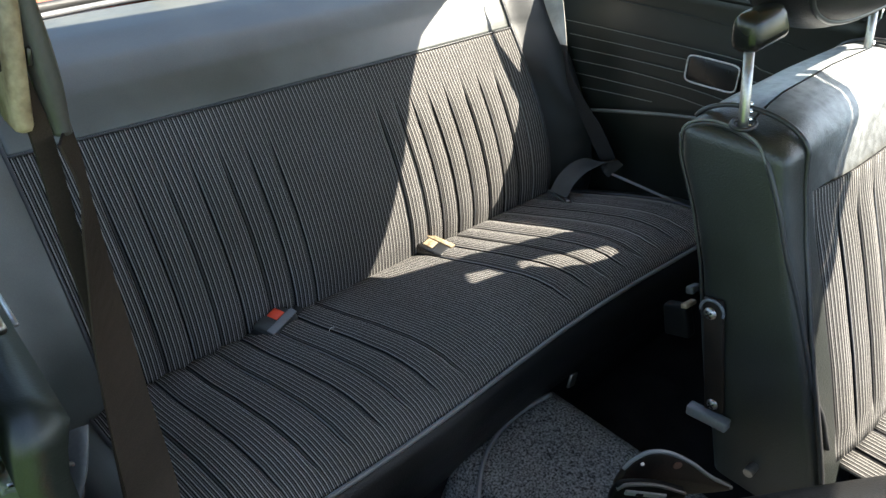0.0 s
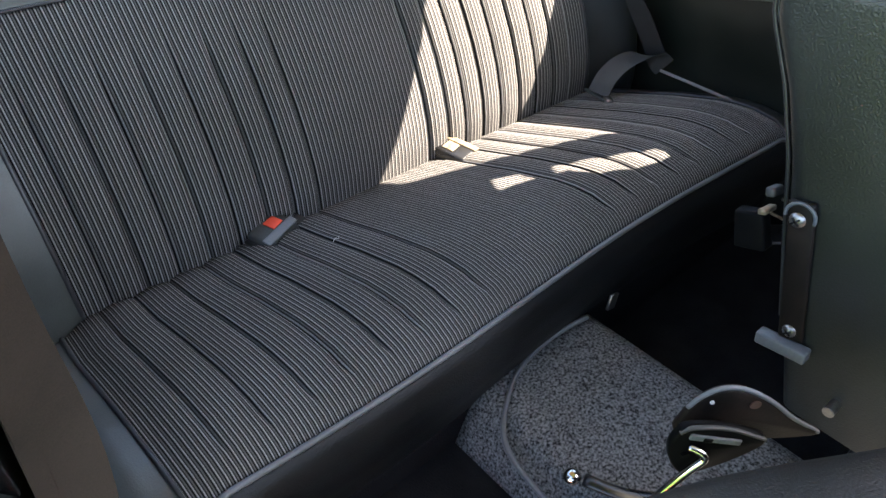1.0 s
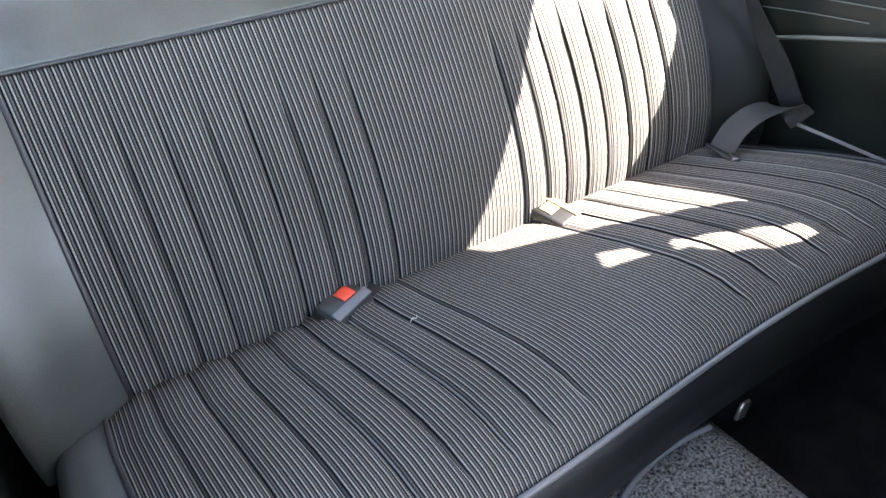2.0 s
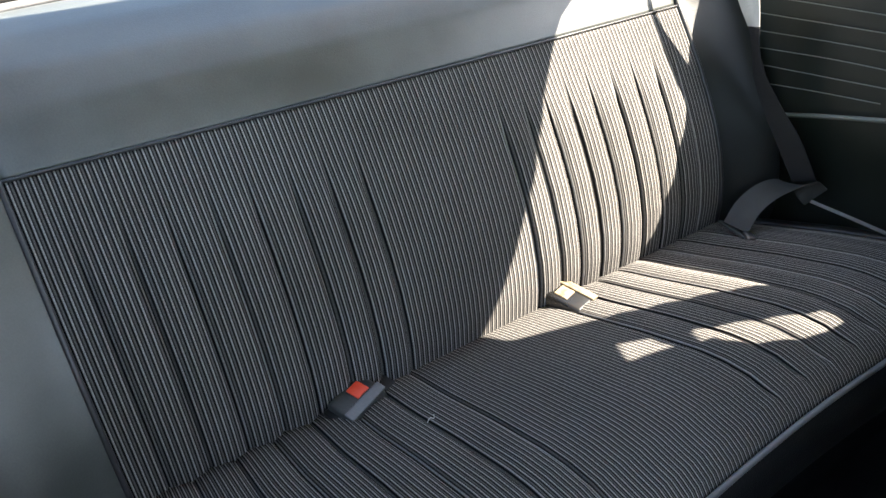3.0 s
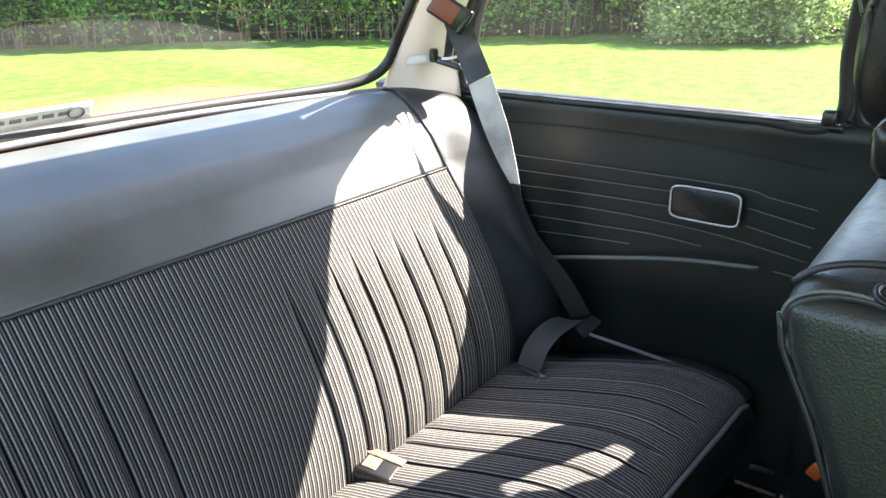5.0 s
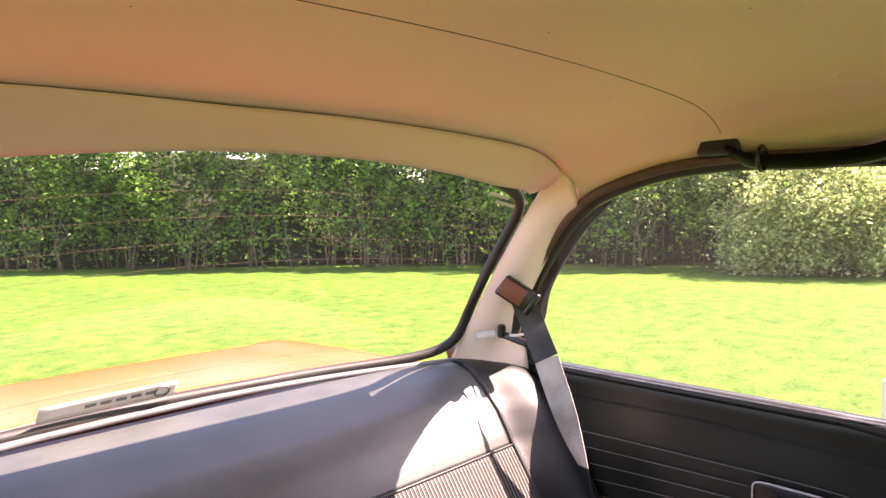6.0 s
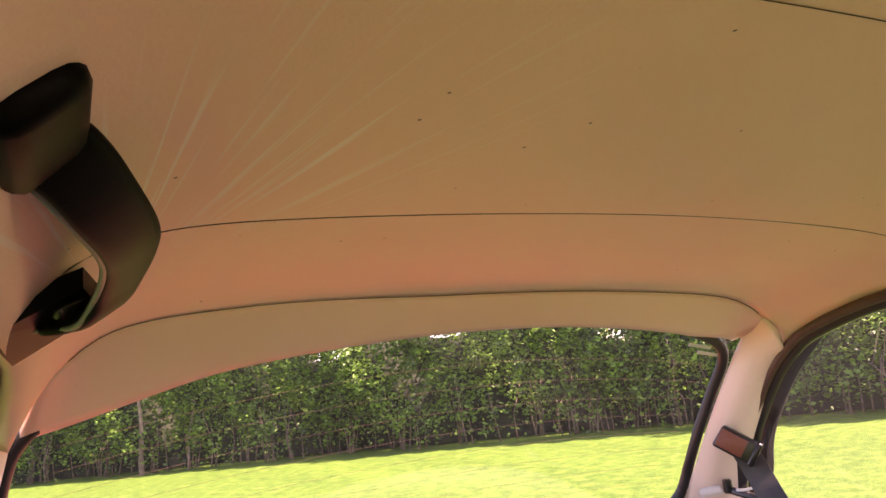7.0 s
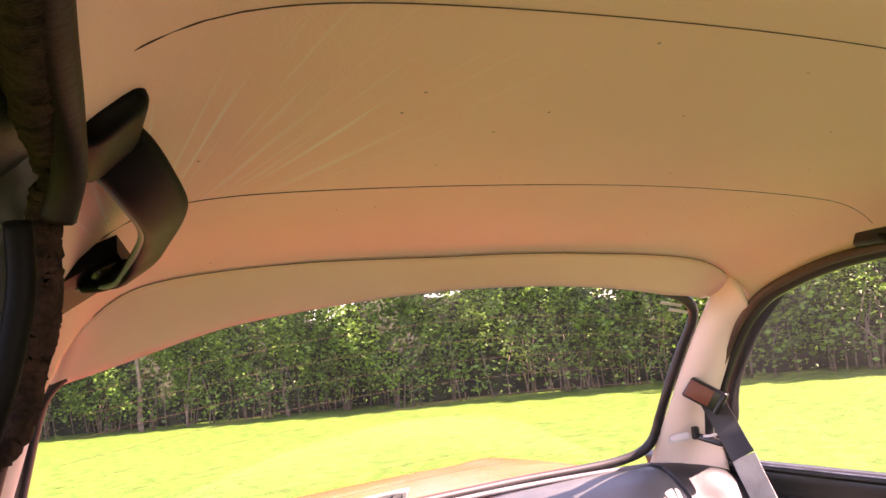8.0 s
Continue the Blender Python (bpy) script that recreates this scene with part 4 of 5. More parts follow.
part("seat_frame", block(0.44, 0.46, 0.05, pose(0.34, -1.02, 0.245), 0.006), PLASTIC, seat, "black steel frame on the floor")
cover = part("hinge_cover", block(0.008, 0.030, 0.185, pose(SX0 - 0.004, -0.668, 0.578, -13.5), 0.0038), HINGE, seat, "dark brown plastic hinge cover")
part("cover_cap", tube([(SX0 - 0.008, -0.650 + 0.0165 * math.cos(a), 0.650 + 0.0165 * math.sin(a)) for a in np.linspace(-0.3, 3.3, 20)], 0.0022, 6), LEVER, cover, "worn grey rim")
for (y, z, w) in ((-0.649, 0.646, 0.0095), (-0.686, 0.503, 0.0085)):
    part("screw", sheet(lambda u, v: Vector((SX0 - 0.009 - 0.0055 * math.cos(v * 1.45), y + w * math.sin(v * 1.45) * math.cos(6.2832 * u), z + w * math.sin(v * 1.45) * math.sin(6.2832 * u))), 18, 6, True), STEEL, cover, "chrome cross-head screw")
    for turn in (40, -50):
        part("screw_slot", block(0.0012, w * 1.2, 0.0022, pose(SX0 - 0.0147, y, z, turn), 0.0), PLASTIC, cover)
part("release_lever", block(0.018, 0.062, 0.017, pose(SX0 - 0.012, -0.686, 0.480, -6), 0.003), LEVER, seat, "grey plastic release lever")
part("latch_pin", disc(0.007, 0.03, pose(SX0 - 0.005, -0.763, 0.431, 0, 90, 0)), STEEL, seat, "worn steel pin")
part("rear_welt", tube([(SX0 + 0.012, seat_side(z)[0] + 0.001, z) for z in np.linspace(0.50, 0.87, 30)], 0.0026, 6), DARKPIPE, seat, "black welt down the rear edge")


SEAT_SHIFT = Vector((-0.006, 0.013, -0.024))
seat.location += SEAT_SHIFT


def headrest():
    h = thing("headrest", "black vinyl headrest with piping on two chrome posts", "headrest", (0.325, -0.60, 0.90))
    cx, cy, cz = 0.365, -0.593, 1.070
    hw, hd, hh = 0.242, 0.056, 0.090

    def fn(u, v):
        q, w = 2 * math.pi * u, math.pi * (v - 0.5)
        c, s, k, l = math.cos(q), math.sin(q), math.cos(w), math.sin(w)
        f = lambda a, n: math.copysign(abs(a) ** n, a)
        return Vector((cx + hw * f(c, 0.58 if c > 0 else 0.86) * f(k, 0.6), cy + hd * f(l, 0.8), cz + hh * f(s, 0.66 if c > 0 else 0.84) * f(k, 0.6)))
    cush = part("cushion", sheet(fn, 72, 28, True), SEAT_VINYL, h, "padded black vinyl")
    for off, rad in ((0.036, 0.0034), (-0.038, 0.0034)):
        loop = []
        k = (1 - (abs(off) / hd) ** 2.5) ** 0.3
        for i in range(100):
            q = 2 * math.pi * i / 100
            c, s = math.cos(q), math.sin(q)
            loop.append((cx + hw * k * math.copysign(abs(c) ** (0.58 if c > 0 else 0.86), c), cy + off, cz + hh * k * math.copysign(abs(s) ** (0.66 if c > 0 else 0.84), s)))
        part("piping", tube(loop, rad, 8, True), DARKPIPE, cush, "black piping")
    for x in (0.106, 0.488):
        post = part("post", tube([(x - 0.006, -0.620, 0.86), (x - 0.010, -0.616, 0.91), (x - 0.018, -0.604, 1.005)], 0.0060, 20), STEEL, h, "worn chrome post")
        for k in range(4):
            part("notch", disc(0.0030, 0.005, pose(x - 0.0045 - 0.0008 * k, -0.622 + 0.0012 * k, 0.900 + 0.0095 * k, 0, 90, -35), 10, 0.001), CHROME, post)
        part("bracket", block(0.070, 0.042, 0.044, pose(x - 0.001, -0.604, 1.016, -8, -12, -10), 0.014, 0.84, 4), PLASTIC, h, "rounded black plastic bracket")
        ring_ = [(x - 0.009 + 0.016 * math.cos(a), -0.617 + 0.013 * math.sin(a), 0.903 + 0.002 * math.cos(a)) for a in np.linspace(0, 6.2832, 28, endpoint=False)]
        part("collar", tube(ring_, 0.0030, 8, True), PLASTIC, h, "black collar")
    h.location += SEAT_SHIFT


headrest()


def tipped_seat():
    t = thing("front_seat", "black vinyl front seat tipped forward beside the open door", "car seat", (-0.25, -1.0, 0.2))
    m = pose(-0.235, -0.995, 0.60, -8, 6, -28)

    def fn(u, v):
        q, w = 2 * math.pi * u, math.pi * (v - 0.5)
        c, s, k, l = math.cos(q), math.sin(q), math.cos(w), math.sin(w)
        f = lambda a, n: math.copysign(abs(a) ** n, a)
        return m @ Vector((0.33 * f(c, 0.45) * f(k, 0.4), 0.185 * f(s, 0.45) * f(k, 0.4), 0.075 * f(l, 0.6)))
    part("backrest", sheet(fn, 64, 28, True), SEAT_VINYL, t, "scuffed black vinyl")
    loop = [m @ Vector((0.335 * math.copysign(abs(math.cos(q)) ** 0.45, math.cos(q)), 0.188 * math.copysign(abs(math.sin(q)) ** 0.45, math.sin(q)), 0.02)) for q in np.linspace(0, 2 * math.pi, 90, endpoint=False)]
    part("piping", tube(loop, 0.004, 8, True), DARKPIPE, t, "black piping")
    part("seat_base", block(0.46, 0.44, 0.22, pose(-0.33, -1.05, 0.32), 0.03), SEAT_VINYL, t, "black seat base")

    def cover(m2, outline, thick):
        """A flat moulded cover: a rounded outline with a bevelled edge."""
        rim, verts, faces = [Vector((a, 0, b)) for a, b in closed_spline(outline, 40)], [], []
        mid = sum(rim, Vector()) / len(rim)
        rows = ((-0.5, 0.0), (-0.5, 0.93), (-0.3, 1.0), (0.3, 1.0), (0.5, 0.93), (0.5, 0.0))
        n = len(rim)
        for y, k in rows:
            verts += [m2 @ (mid + (p - mid) * k + Vector((0, y * thick, 0))) for p in rim]
        for r in range(len(rows) - 1):
            for q in range(n):
                a, b = r * n + q, r * n + (q + 1) % n
                faces.append((a, b, b + n, a + n))
        return mesh_of(verts, faces)
    base = pose(-0.178, -0.672, 0.520, 0, 0, -38)
    upper = part("hinge_cover", cover(base, [(0.0, -0.02), (0.003, 0.004), (0.014, 0.027), (0.033, 0.041), (0.057, 0.038), (0.088, 0.018), (0.118, -0.010), (0.152, -0.034), (0.09, -0.038), (0.03, -0.034)], 0.010), HINGE, t, "worn brown hinge cover with grey rim")
    part("rim", tube(spline([base @ Vector((a, -0.002, b)) for a, b in ((0.006, 0.016), (0.016, 0.031), (0.034, 0.0425), (0.057, 0.0395), (0.088, 0.0195), (0.118, -0.0085), (0.15, -0.032))], 30), 0.0026, 8), LEVER, upper, "grey rim")
    part("rivet", disc(0.0022, 0.003, base @ pose(0.026, -0.006, 0.027, 90), 10, 0.0008), PALE, upper, "pale rivet")
    part("scuff", disc(0.006, 0.0016, base @ pose(0.070, -0.0055, 0.020, 90), 14, 0.0006), BROWN, upper, "worn brown patch")
    low = pose(-0.19, -0.700, 0.512, 0, 0, -38)
    lower = part("hinge_cover", cover(low, [(-0.026, 0.008), (-0.022, 0.026), (-0.012, 0.035), (0.026, 0.031), (0.066, 0.012), (0.05, -0.010), (0.02, -0.03), (-0.004, -0.038), (-0.02, -0.018)], 0.012), HANDLE, t, "black hinge cover")
    part("lip", tube(spline([low @ Vector((a, -0.004, b)) for a, b in ((-0.020, 0.028), (-0.008, 0.0345), (0.026, 0.0305), (0.064, 0.013))], 20), 0.0028, 8, False, 0.7), HINGE_GREY, lower, "dark grey lip")
    part("slot_plate", block(0.052, 0.003, 0.007, low @ pose(0.014, -0.0075, 0.020, 0, 14, 0), 0.001), LEVER, lower, "grey slotted plate")
    part("slot", block(0.009, 0.003, 0.005, low @ pose(0.006, -0.0088, 0.0215, 0, 14, 0), 0.0008), HANDLE, lower)
    part("eyelet", disc(0.0045, 0.003, low @ pose(-0.010, -0.008, -0.002, 90), 14, 0.001), HANDLE, lower)
    part("release_rod", tube(spline([low @ Vector(p) for p in ((-0.010, -0.008, 0.012), (0.0, -0.013, 0.009), (0.004, -0.016, 0.003), (-0.004, -0.017, -0.008), (-0.020, -0.018, -0.034), (-0.045, -0.018, -0.085))], 24), 0.0044, 10), CHROME, t, "bent chrome rod")


tipped_seat()

# ---- belts ----
belt = thing("rear_shoulder_belt", "black rear shoulder belt hanging down the cream pillar, sunlit", "seat belt", (0.62, 0.2, 1.06))
part("webbing", strap([(0.588, 0.196, 1.030), (0.591, 0.178, 0.990), (0.583, 0.155, 0.958), (0.576, 0.132, 0.926)],
                      [(-0.78, 0.92, -0.4), (-0.6, 1, -0.3), (-0.45, 1, -0.3), (-0.5, 1, -0.3)], 0.047, 0.0014, 24), WEB_GREY, belt, "dark worn webbing")
# One belt: the sun on this length is painted in a paler colour.
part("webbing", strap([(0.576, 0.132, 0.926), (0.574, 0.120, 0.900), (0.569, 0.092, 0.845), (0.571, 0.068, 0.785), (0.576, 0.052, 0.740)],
                      [(-0.5, 1, -0.3), (-0.45, 1, -0.3), (-0.3, 1, -0.3), (0.2, 1, -0.3), (0.6, 0.9, -0.25)], 0.047, 0.0014, 30), WEB_SUNLIT, belt, "same webbing with its sunlight painted pale")
part("webbing", strap([(0.576, 0.052, 0.740), (0.582, 0.043, 0.700), (0.592, 0.030, 0.652), (0.614, 0.004, 0.590), (0.637, -0.022, 0.535), (0.662, -0.055, 0.46)],
                      [(0.6, 0.9, -0.25), (0.75, 0.8, -0.3), (0.6, 0.9, -0.4), (0.3, 1, -0.5), (0.0, 1, -0.5), (0, 1, -0.5)], 0.047), WEB, belt, "black webbing in shade")
GM = pose(0.572, 0.198, 1.044, 34, 0, 34)
guide = part("guide_housing", block(0.026, 0.076, 0.044, GM, 0.005, 0.92, 3), PLASTIC, belt, "black plastic guide, reddish on its face")
part("face_plate", block(0.003, 0.050, 0.034, GM @ pose(-0.0140, 0.009, 0.0), 0.001), RED_BROWN, guide, "reddish brown plate")
part("guide_lip", block(0.030, 0.012, 0.048, GM @ pose(0, -0.035, 0), 0.004), PLASTIC, guide)
part("guide_loop", strap([(0.590, 0.208, 1.010), (0.597, 0.218, 0.985), (0.600, 0.226, 0.955)], [(0.3, -1, 0.1)] * 3, 0.017, 0.007, 10), PLASTIC, belt, "black loop")
part("clip", block(0.026, 0.058, 0.014, pose(0.604, 0.226, 0.946, 14, 15, 12), 0.004), PLASTIC, belt, "black belt clip")
part("clip_knob", disc(0.0085, 0.026, pose(0.590, 0.253, 0.962), 16, 0.002), PLASTIC, belt)
part("clip_wire", strap([(0.588, 0.232, 0.957), (0.588, 0.215, 0.958), (0.593, 0.198, 0.962), (0.602, 0.182, 0.968)], [(0, 0, 1)] * 4, 0.005, 0.002, 12), PALE, belt, "pale clip edge")
pad = part("pad", block(0.006, 0.048, 0.018, pose(0.5665, 0.276, 0.955, -8, 4, 36), 0.0055, 0.9), PALE)
tagged(pad, "small white adhesive pad on the cream pillar trim", "pad")

lap = thing("lap_belt", "black lap belt with steel tongue lying across the cushion end", "seat belt", (0.56, -0.05, 0.41))
part("webbing", strap([(0.518, -0.030, 0.415), (0.545, -0.030, 0.447), (0.582, -0.036, 0.468), (0.622, -0.048, 0.475), (0.655, -0.064, 0.466), (0.672, -0.082, 0.446)],
                      [(0.2, -1, 0), (0.3, -1, 0), (0.4, -1, 0.0), (0.5, -0.9, 0), (0.6, -0.85, 0), (0.7, -0.8, 0)], 0.047), WEB_GREY, lap, "worn black webbing")
part("webbing_tail", strap([(0.655, -0.083, 0.444), (0.662, -0.158, 0.438), (0.670, -0.25, 0.430)], [(0.6, 0.1, 0.7)] * 3, 0.006, 0.003, 12), PIPING, lap, "grey edge of the belt strap")
tongue = part("tongue", block(0.012, 0.066, 0.005, pose(0.514, -0.028, 0.411, 0, 20, -12), 0.0018), BUCKLE, lap, "worn steel tongue")
part("tongue_cap", block(0.016, 0.024, 0.012, pose(0.512, -0.062, 0.412, 0, 10, -30), 0.003), STEEL, lap, "pale grey tongue end")

lap.location += Vector((-0.018, -0.006, -0.004))

bp = thing("front_belt", "brown-black front belt hanging in a loop from the door pillar", "seat belt", (-0.626, -0.545, 1.081))
part("webbing", strap([(-0.641, -0.528, 1.131), (-0.636, -0.528, 1.072), (-0.634, -0.528, 1.047), (-0.636, -0.528, 0.988), (-0.637, -0.528, 0.919), (-0.644, -0.528, 0.851), (-0.654, -0.528, 0.745), (-0.664, -0.528, 0.619)],
                      [(1, 0.1, 0.15)] * 8, 0.011, 0.004), WEB_BROWN, bp, "brown-black webbing seen edge-on")
part("webbing", strap([(-0.623, -0.530, 1.047), (-0.621, -0.530, 1.019), (-0.625, -0.530, 0.984), (-0.631, -0.530, 0.915), (-0.636, -0.530, 0.834), (-0.639, -0.528, 0.731), (-0.651, -0.533, 0.627), (-0.668, -0.545, 0.40)],
                      [(1, 2.2, 0), (1, 2.6, 0), (1, 1.8, 0.2), (1, 0.9, 0.2), (1, 0.5, 0.2), (1, 0, 0.2), (1, 0, 0.2), (1, 0, 0.2)], 0.038), WEB_BROWN, bp, "wide brown-black webbing")
part("guide", tube(spline([(-0.623, -0.528, 1.140), (-0.623, -0.528, 1.106), (-0.623, -0.528, 1.081), (-0.623, -0.528, 1.060), (-0.623, -0.528, 1.045)], 20), [0.005 + 0.0025 * math.sin(math.pi * min(k / 18, 1)) for k in range(21)], 10), HINGE_GREY, bp, "dark grey plastic belt guide")
part("guide_plate", block(0.010, 0.030, 0.080, pose(-0.636, -0.526, 1.093, 0, 10, 0), 0.004), LABEL, bp, "worn brown guide plate")
part("guide_slot", block(0.003, 0.008, 0.010, pose(-0.629, -0.532, 1.091, 0, 10, 0), 0.001), PLASTIC, bp)
flap = thing("trim_flap", "creased grey vinyl flap with a bent wire loop beside the belt", "trim flap", (-0.68, -0.44, 0.66))
part("vinyl", sheet(lambda u, v: Vector((-0.725 + 0.072 * u * (1 - 0.35 * v), -0.450 + 0.02 * math.sin(3 * u + 2 * v), 0.775 - 0.008 * u - 0.045 * v + 0.006 * math.sin(7 * u))), 12, 8), LEVER, flap, "creased grey vinyl", 0.003)
part("wire_loop", tube(spline([(-0.72, -0.455, 0.758), (-0.69, -0.457, 0.752), (-0.674, -0.457, 0.748), (-0.676, -0.456, 0.715), (-0.684, -0.455, 0.70)], 24), 0.002, 6), STEEL, flap, "bent steel wire")
part("vinyl_fold", sheet(lambda u, v: Vector((-0.735 + 0.058 * u, -0.446 + 0.01 * math.sin(4 * u), 0.715 - 0.06 * v * u - 0.01 * u + 0.008 * math.sin(5 * u + v))), 12, 6), VINYL, flap, "folded grey vinyl", 0.003)

far_guide = thing("belt_guide", "black plastic belt guide on the far door pillar", "belt guide", (0.62, -0.47, 1.08))
part("plate", block(0.012, 0.076, 0.054, pose(0.602, -0.488, 1.080, -24, 17, 0), 0.005, 0.9, 3), PLASTIC, far_guide, "black plate with rounded corners")
part("slot", block(0.004, 0.050, 0.004, pose(0.597, -0.492, 1.066, -28, 17, 0), 0.0), PLASTIC, far_guide)
part("pin", disc(0.004, 0.010, pose(0.600, -0.466, 1.070, 0, 90, 0)), STEEL, far_guide)
# Unseen bow of webbing, added to cut off the sun strip on the cushion.
part("webbing", strap([(0.606, -0.50, 1.09), (0.602, -0.56, 1.112), (0.610, -0.600, 1.075), (0.624, -0.606, 1.0), (0.640, -0.600, 0.95), (0.656, -0.580, 0.90), (0.668, -0.54, 0.80), (0.676, -0.48, 0.45)],
                      [(0, 0.6, 1), (0, 1, 0.8), (0, 1, 0.2), (0, 1, 0.0), (0, 1, 0.3), (0, 1, 0.3), (0, 1, 0.1), (0, 1, 0)], 0.046), WEB, far_guide, "unseen black webbing, bowed to block sun from the bench")
hook = part("coat_hook", block(0.016, 0.020, 0.024, pose(0.655, -0.438, 0.900), 0.005), PLASTIC)
tagged(hook, "small black plastic catch at the window's lower corner", "catch")

reel = thing("belt_reel", "belt reel with steel rod and roller low in the footwell", "belt reel", (0.68, -0.43, 0.2))
part("housing", block(0.09, 0.07, 0.06, pose(0.66, -0.43, 0.155, 0, 0, -40), 0.008), PLASTIC, reel)
part("rod", tube([(0.652, -0.392, 0.226), (0.700, -0.452, 0.192)], 0.0035, 8), LABEL, reel, "pale brass rod")
part("roller", disc(0.017, 0.020, pose(0.712, -0.466, 0.182, 60, 20, -40), 20, 0.003), CHROME, reel, "shiny steel roller")
part("bracket", block(0.05, 0.006, 0.008, pose(0.69, -0.425, 0.245, 0, 20, -50), 0.001), STEEL, reel)
tag_ = part("orange_button", block(0.010, 0.024, 0.030, pose(0.672, -0.512, 0.295, 25, 0, 0), 0.004), ORANGE_PLASTIC)
tagged(tag_, "small orange plastic belt button by the sill", "button")

stalk = thing("front_belt_anchor", "front belt anchor bolt and sleeved strap on the tunnel carpet", "belt anchor", (-0.15, -0.58, 0.285))
part("bolt", sheet(lambda u, v: Vector((-0.167, -0.563, 0.279)) + Vector((math.cos(6.28319 * u) * math.cos(1.5 * v), math.sin(6.28319 * u) * math.cos(1.5 * v), 0.9 * math.sin(1.5 * v))) * 0.0125, 20, 8, True), CHROME, stalk, "chrome dome bolt")
part("sleeve", tube(spline([(-0.162, -0.578, 0.285), (-0.138, -0.630, 0.286), (-0.09, -0.69, 0.288), (-0.08, -0.78, 0.30)], 16), 0.011, 10, False, 0.5), PLASTIC, stalk, "black rubber sleeve")
fb = thing("front_belt_buckle", "black front belt buckle standing beside the seat hinge", "belt buckle", (0.085, -0.59, 0.55))
part("body", block(0.022, 0.040, 0.050, pose(0.084, -0.585, 0.572, -18, 0, 0), 0.004, 0.9), HANDLE, fb)
part("mouth", block(0.030, 0.010, 0.007, pose(0.090, -0.592, 0.600, -18, 10, 0), 0.002), LABEL, fb, "pale brass tongue")
part("latch_plate", block(0.026, 0.012, 0.012, pose(0.098, -0.590, 0.622, -18, 12, 0), 0.003), HINGE_GREY, fb, "dark grey latch plate")
stub = part("webbing_stub", block(0.020, 0.006, 0.030, pose(0.112, -0.402, 0.305, 0, 12, 0), 0.002), STEEL)
tagged(stub, "worn metal tab under the bench front", "tab")
edge = part("carpet_binding", tube(spline([(0.075, -0.385, 0.281), (0.02, -0.380, 0.283), (-0.04, -0.382, 0.283), (-0.102, -0.397, 0.281), (-0.160, -0.432, 0.272), (-0.190, -0.47, 0.258), (-0.202, -0.55, 0.250), (-0.205, -0.70, 0.246)], 50), 0.0042, 8), PIPING)
tagged(edge, "grey bound edge of the tunnel carpet", "binding")


# ---- grab handles ----
def grip_band(points, across, width, thick, steps=48):
    """A moulded grip: a flat, round-edged section swept along points."""
    pts, dirs, n, verts, faces = spline(points, steps), spline(across, steps), 16, [], []
    for k, p in enumerate(pts):
        d = (pts[min(k + 1, steps)] - pts[max(k - 1, 0)]).normalized()
        s = (dirs[k] - d * dirs[k].dot(d)).normalized()
        w = d.cross(s)
        for i in range(n):
            c, q = math.cos(2 * math.pi * i / n), math.sin(2 * math.pi * i / n)
            verts.append(p + s * (width / 2 * math.copysign(abs(c) ** 0.5, c)) + w * (thick / 2 * math.copysign(abs(q) ** 0.7, q)))
    for k in range(steps):
        for i in range(n):
            a, b = k * n + i, k * n + (i + 1) % n
            faces.append((a, b, b + n, a + n))
    faces += [tuple(range(n))[::-1], tuple(steps * n + i for i in range(n))]
    return mesh_of(verts, faces)


